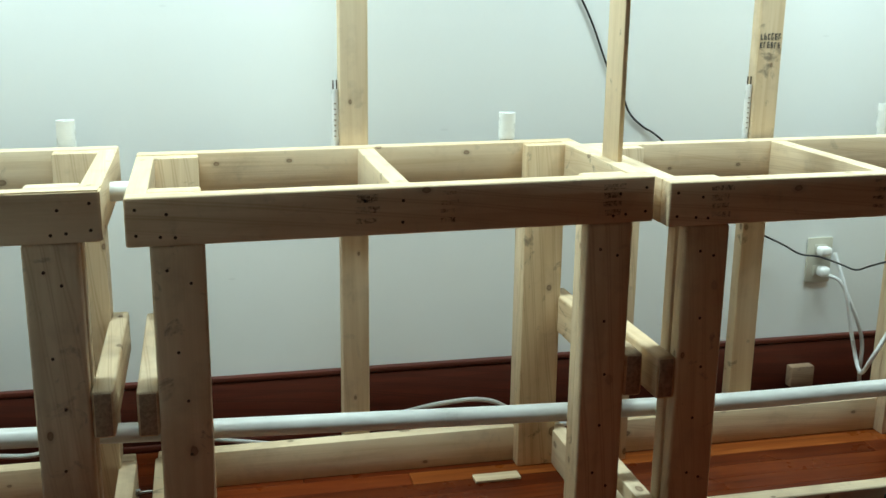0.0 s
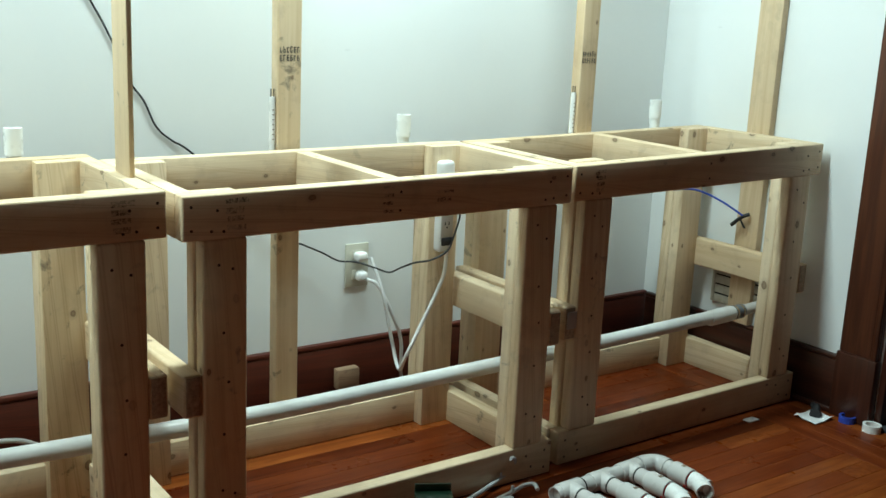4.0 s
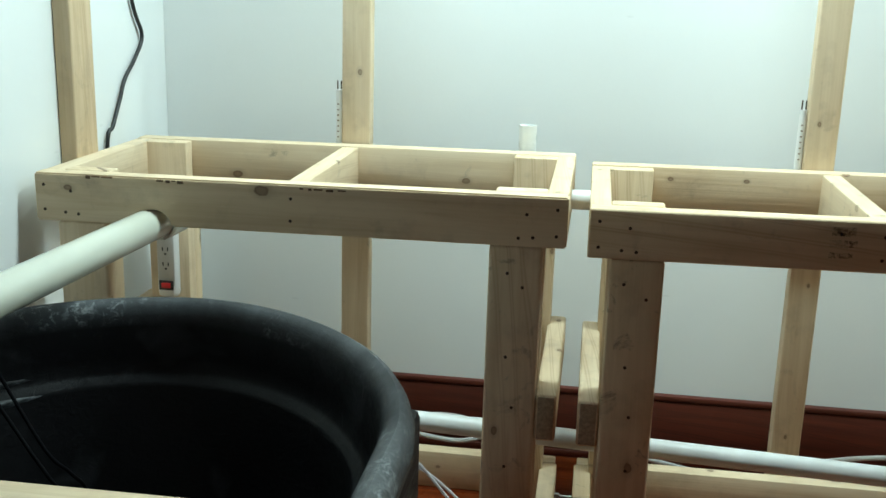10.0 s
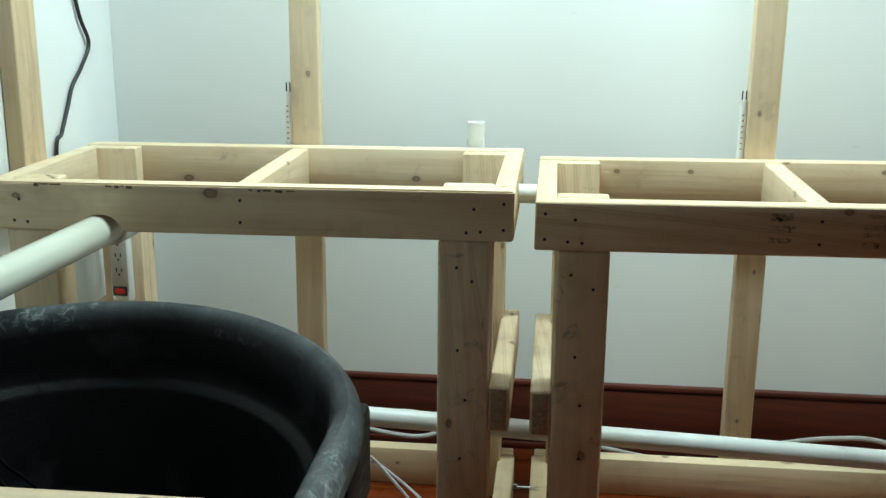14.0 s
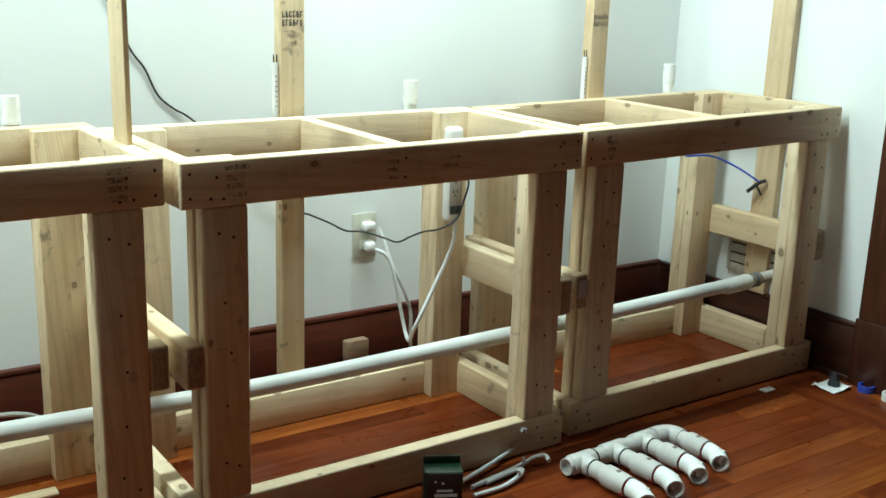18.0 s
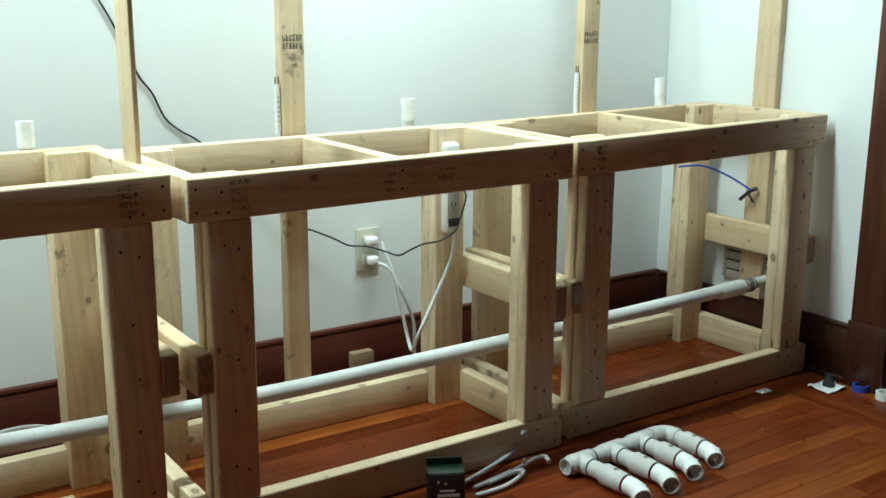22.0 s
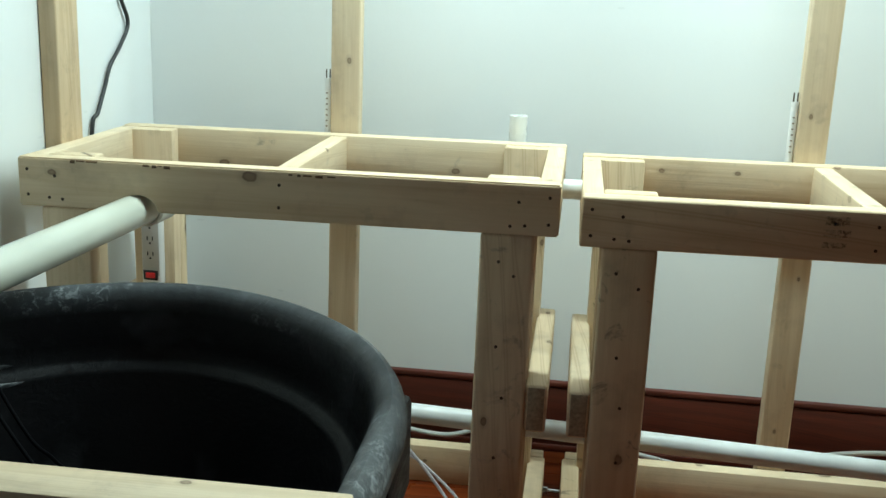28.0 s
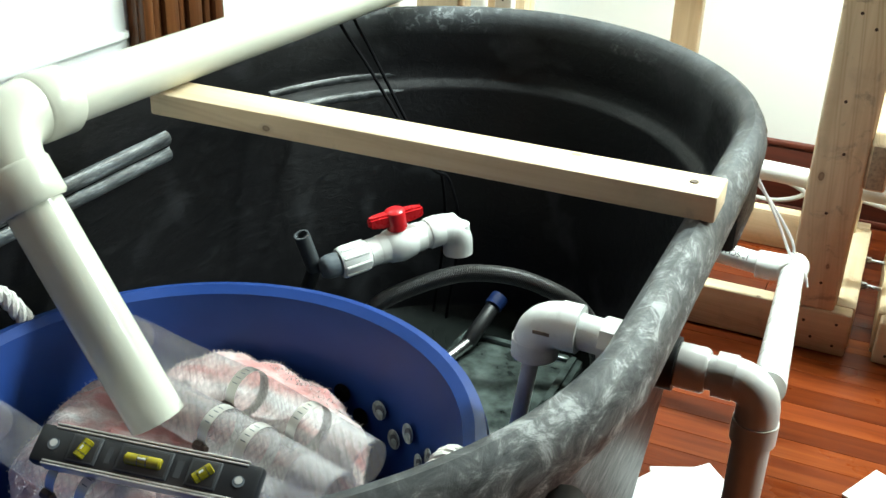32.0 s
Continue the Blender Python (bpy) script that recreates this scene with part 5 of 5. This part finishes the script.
part("print_bar", box(tuple(E1 + Vector((0.004, -0.0282, -0.003))), tuple(E1 + Vector((0.024, -0.0268, 0.001))), 0), INK, dip, "small unreadable print")
part("drop_rod", tube([E1 + Vector((-0.002, 0.002, -0.04)), E1 + Vector((-0.036, 0.014, -0.31))], 0.0100, 14), plain("satin_steel", (0.66, 0.65, 0.61), 0.34, 0.0), dip, "shiny steel drop tube")

# outside: union, elbow and legs of the return line
rt = thing("return_line", "white plastic return line from the tank to a tee", "pipe")
Y0, Z0 = -0.897, 0.438
part("gasket", tube([(-0.2470, Y0, Z0), (-0.2190, Y0, Z0)], 0.0305, 24), BLACK, rt)
part("union_nut", tube([(-0.2195, Y0, Z0), (-0.2170, Y0, Z0), (-0.1890, Y0, Z0), (-0.1850, Y0, Z0)], [0.0235, 0.0262, 0.0262, 0.0235], 10), PVC_GREY, rt)
part("nipple", tube([(-0.1890, Y0, Z0), (-0.1510, Y0, Z0)], 0.0195, 20), PVC_GREY, rt)
EX = -0.1265
part("elbow", tube([(-0.1710, Y0, Z0)] + bend((-0.1690, Y0, Z0), (EX, Y0, Z0), (EX, Y0, Z0 - 0.1), 0.034, 10) + [(EX, Y0, Z0 - 0.065)], 0.0235, 24), PVC_GREY, rt)
part("collar", tube([(-0.1770, Y0, Z0), (-0.1550, Y0, Z0)], 0.0252, 24), PVC_GREY, rt)
part("collar", tube([(EX, Y0, Z0 - 0.044), (EX, Y0, Z0 - 0.070)], 0.0250, 24), PVC_GREY, rt)
part("down_pipe", tube([(EX, Y0, Z0 - 0.065), (EX, Y0, 0.16)], 0.0208, 22), PVC_GREY, rt)
part("dark_coupling", tube([(EX, Y0, 0.17), (EX, Y0, 0.06)], 0.0240, 22), GREY_FIT, rt)
part("foot", tube([(EX, Y0, 0.07), (EX, Y0, 0.0)], 0.0208, 22), PVC_GREY, rt)
TX, TY, TZ = -0.150, -0.262, 0.279
part("far_pipe", tube([(-0.121, -0.878, 0.425), (TX, TY - 0.013, TZ + 0.003)], 0.0185, 20), PVC, rt)
part("tee", tube([(TX, TY - 0.032, TZ + 0.007), (TX, TY - 0.03, TZ + 0.007), (TX, TY + 0.02, TZ)], [0.021, 0.0235, 0.0235], 20), PVC, rt)
part("tee_arm", tube([(TX + 0.008, TY, TZ + 0.001), (TX - 0.057, TY, TZ), (TX - 0.059, TY, TZ)], [0.0235, 0.0235, 0.021], 20), PVC, rt)
part("side_pipe", tube([(TX - 0.047, TY, TZ), (TX - 0.487, TY + 0.087, TZ - 0.002)], 0.0185, 20), PVC, rt)

txt = bpy.data.curves.new("pipe_print", "FONT")
txt.body, txt.size, txt.align_x = '1" SCH40 PVC', 0.014, "CENTER"
tob = bpy.data.objects.new("tmp_text", txt)
scene.collection.objects.link(tob)
bpy.context.view_layer.update()
tme = bpy.data.meshes.new_from_object(tob.evaluated_get(bpy.context.evaluated_depsgraph_get()))
bpy.data.objects.remove(tob)
tme.materials.clear()
tme.materials.append(BLACK)
tp = new("print", tme)
tp.parent = rt
tp.matrix_world = pose(-0.262, -0.2625, 0.2955, -48, 0, 169)

st = thing("string", "thin white string tied from the tank rim to the pipe tee", "string")
part("string", tube(smooth_path([(-0.216, -0.476, 0.515), (-0.208, -0.446, 0.490), (-0.180, -0.370, 0.405), (-0.156, -0.286, 0.315), (-0.138, -0.266, 0.302), (-0.123, -0.271, 0.260)]), 0.0022, 8), CABLE_W, st)
part("string", tube(smooth_path([(-0.218, -0.474, 0.505), (-0.205, -0.420, 0.470), (-0.180, -0.340, 0.400), (-0.160, -0.270, 0.335), (-0.153, -0.261, 0.308)]), 0.0022, 8), CABLE_W, st)
CORD = plain("dull_black_cord", (0.004, 0.004, 0.005), 0.9, spec=0.05)
for pts in ([(-0.822, -0.536, 0.668), (-0.845, -0.529, 0.655), (-0.783, -0.553, 0.60), (-0.679, -0.594, 0.50), (-0.662, -0.570, 0.465), (-0.667, -0.500, 0.42), (-0.677, -0.430, 0.30), (-0.702, -0.410, 0.12)],
            [(-0.824, -0.476, 0.675), (-0.860, -0.461, 0.652), (-0.815, -0.480, 0.60), (-0.728, -0.516, 0.50), (-0.702, -0.500, 0.46), (-0.702, -0.450, 0.40), (-0.712, -0.410, 0.28), (-0.732, -0.400, 0.12)]):
    cable("tank_cable", "thin black cable hanging from the drain pipe into the tank", pts, 0.0026, CORD)

# ---- things on the floor ----
mf = thing("pipe_manifold", "grey-white plastic pipe manifold with four elbows on the floor", "pipe manifold")
MZ = 0.0265
M0, M1 = Vector((1.845, -0.160, MZ)), Vector((2.200, -0.142, MZ))
mx = (M1 - M0).normalized()
down = Vector((0.03, -1, 0)).normalized()
part("header", tube([M0, M1 - mx * 0.045], 0.0205, 22, inner=0.86), PVC_GREY, mf)
part("corner_elbow", tube([M1 - mx * 0.052] + bend(M1 - mx * 0.05, M1, M1 + down * 0.05, 0.036, 10) + [M1 + down * 0.045], 0.0232, 22), PVC_GREY, mf)
part("collar", tube([M1 - mx * 0.060, M1 - mx * 0.034], 0.0246, 22), PVC_GREY, mf)
for k, f in enumerate((0.14, 0.44, 0.725, 1.0)):
    c = M0.lerp(M1, f)
    d = Vector((0.05 - 0.012 * k, -1, 0)).normalized() * (1.0, 0.96, 0.89, 0.82)[k]
    if k < 3:
        part("tee", tube([c - mx * 0.036, c - mx * 0.033, c + mx * 0.033, c + mx * 0.036], [0.0222, 0.0238, 0.0238, 0.0222], 20), PVC_GREY, mf)
        part("tee_neck", tube([c, c + d * 0.036, c + d * 0.039], [0.0236, 0.0236, 0.0222], 20), PVC_GREY, mf)
    if k == 0:
        part("black_ring", tube([c + mx * 0.036, c + mx * 0.041], 0.0218, 20), BLACK, mf)
    part("black_ring", tube([c + d * 0.039, c + d * 0.0425], 0.0212, 20), BLACK, mf)
    part("branch", tube([c + d * 0.03, c + d * 0.085], 0.0205, 20), PVC_GREY, mf)
    part("coupling", tube([c + d * 0.074, c + d * 0.084, c + d * 0.095, c + d * 0.150], [0.0215, 0.0262, 0.0262, 0.0245], 22, inner=0.88), PVC_GREY, mf)
    part("label", box(tuple(c + d * 0.118 + Vector((-0.005, -0.004, 0.0240))), tuple(c + d * 0.118 + Vector((0.005, 0.005, 0.0262))), 0), INK, mf)
    part("red_mark", tube([c + d * 0.142 + Vector((0, 0, -0.004)), c + d * 0.149 + Vector((0, 0, -0.004))], 0.0232, 20), RED, mf)
    e0 = c + d * 0.148 + Vector((0.004, 0, -0.002))
    out_d = (d + Vector((-0.55, 0, -0.05))).normalized()
    part("spigot", tube([e0 - d * 0.03, e0 + d * 0.01], 0.0175, 18), PVC, mf)
    part("elbow", tube([e0 + d * 0.004, e0 + d * 0.006] + bend(e0 + d * 0.01, e0 + d * 0.034, e0 + d * 0.034 + out_d * 0.05, 0.022, 8) + [e0 + d * 0.034 + out_d * 0.044], 0.0222, 20, inner=0.84), PVC, mf)

gb = thing("green_box", "open dark green cardboard packet with a black panel", "box")
GX, GY = 1.535, -0.105
part("carton", box((-0.042, -0.026, 0.0), (0.042, 0.026, 0.082), 0.003), GREEN, gb)
part("top_flap", box((-0.041, 0.020, 0.081), (0.041, 0.026, 0.098), 0.001), GREEN, gb)
part("panel", box((-0.036, -0.0275, 0.02), (0.038, -0.0255, 0.079), 0.001), BLACK, gb, "black printed window panel")
for x0, x1, z0, z1 in ((-0.02, 0.03, 0.024, 0.031), (-0.015, 0.02, 0.036, 0.041)):
    part("print_bar", box((x0, -0.0285, z0), (x1, -0.0272, z1), 0), PVC_GREY, gb, "pale unreadable print")
for x0, z0 in ((-0.018, 0.06), (-0.002, 0.056)):
    part("dot", disc((x0, -0.0274, z0), (0, -1, 0), 0.0028, 0.001, 10), PVC_GREY, gb)
gb.matrix_world = pose(GX, GY, 0, 0, 0, -28)

CLEAR = plain("clear_grey_plastic", (0.62, 0.64, 0.65), 0.15)
for pts in ([(1.60, -0.075, 0.012), (1.70, -0.045, 0.014), (1.80, -0.012, 0.02), (1.838, 0.0 - 0.006, 0.035), (1.842, -0.012, 0.06), (1.825, -0.016, 0.068)],
            [(1.62, -0.10, 0.008), (1.72, -0.085, 0.010), (1.79, -0.072, 0.012), (1.825, -0.072, 0.02), (1.843, -0.088, 0.026), (1.838, -0.108, 0.022)],
            [(1.60, -0.135, 0.008), (1.68, -0.135, 0.009), (1.74, -0.118, 0.012), (1.765, -0.100, 0.014), (1.745, -0.092, 0.012), (1.66, -0.102, 0.010)]):
    h = thing("plastic_hook", "clear plastic hanging hook lying on the floor", "hook", "hooks on the floor")
    part("hook", tube(smooth_path(pts, 8), 0.0055, 10), CLEAR, h)
    part("knob", tube([Vector(pts[2]) + Vector((0, 0, 0.004)), Vector(pts[2]) + Vector((0, 0, 0.016))], 0.004, 8), CLEAR, h)


def roll(x, y, r, h, m, lab):
    t = thing("tape_roll", lab, "tape roll", "tape rolls")
    bm = bmesh.new()
    ring = lambda rr, z: [bm.verts.new((x + rr * math.cos(math.tau * k / 28), y + rr * math.sin(math.tau * k / 28), z)) for k in range(28)]
    rs = [ring(r * 0.72, 0.0005), ring(r, 0.0005), ring(r, h), ring(r * 0.72, h)]
    for a, b in zip(rs, rs[1:] + rs[:1]):
        for k in range(28):
            bm.faces.new((a[k], a[(k + 1) % 28], b[(k + 1) % 28], b[k]))
    ob = part("ring", bm, m, t)
    sharp_smooth(ob)
    return t


roll(2.955, -0.275, 0.026, 0.022, TAPE_W, "white tape roll lying on the floor")
roll(2.955, -0.195, 0.024, 0.020, CABLE_BLUE, "blue tape roll beside the baseboard")
rag = thing("white_wrapper", "crumpled white wrapper on the floor", "wrapper")
bm = bmesh.new()
vs = [[bm.verts.new((2.845 + 0.09 * i / 6, -0.165 + 0.075 * k / 5, 0.004 + 0.016 * abs(noise.noise(Vector((i * 0.9, k * 0.9, 3)))))) for k in range(6)] for i in range(7)]
for i in range(6):
    for k in range(5):
        bm.faces.new((vs[i][k], vs[i + 1][k], vs[i + 1][k + 1], vs[i][k + 1]))
part("sheet", bm, PAPER, rag)
bg = thing("black_fitting", "small black plastic fitting on the wrapper", "fitting")
part("body", tube([(2.885, -0.135, 0.015), (2.915, -0.115, 0.028)], [0.017, 0.012], 14), BLACK, bg)
part("stem", tube([(2.915, -0.115, 0.028), (2.935, -0.09, 0.02)], 0.009, 12), BLACK, bg)
scr = thing("white_scrap", "flat white plastic scrap by the bench foot", "scrap")
part("scrap", box((2.685, -0.058, 0.0005), (2.73, -0.032, 0.004), 0.001), WHITE_PL, scr)
for x, y, a, w, tlt in ((-0.225, -0.555, 25, 0.10, 8), (-0.160, -0.575, -35, 0.11, 4), (-0.262, -0.615, 60, 0.10, 14), (-0.105, -0.570, 10, 0.10, 3), (0.060, -0.425, -28, 0.095, 2), (-0.205, -0.520, 48, 0.07, 6)):
    t = thing("white_tile", "loose white square card lying on the floor", "card", "cards on the floor")
    part("card", box((-w / 2, -w / 2, 0), (w / 2, w / 2, 0.005), 0.001), PAPER, t)
    t.matrix_world = pose(x, y, 0.001 + w / 2 * math.sin(radians(tlt)), tlt, 0, a)
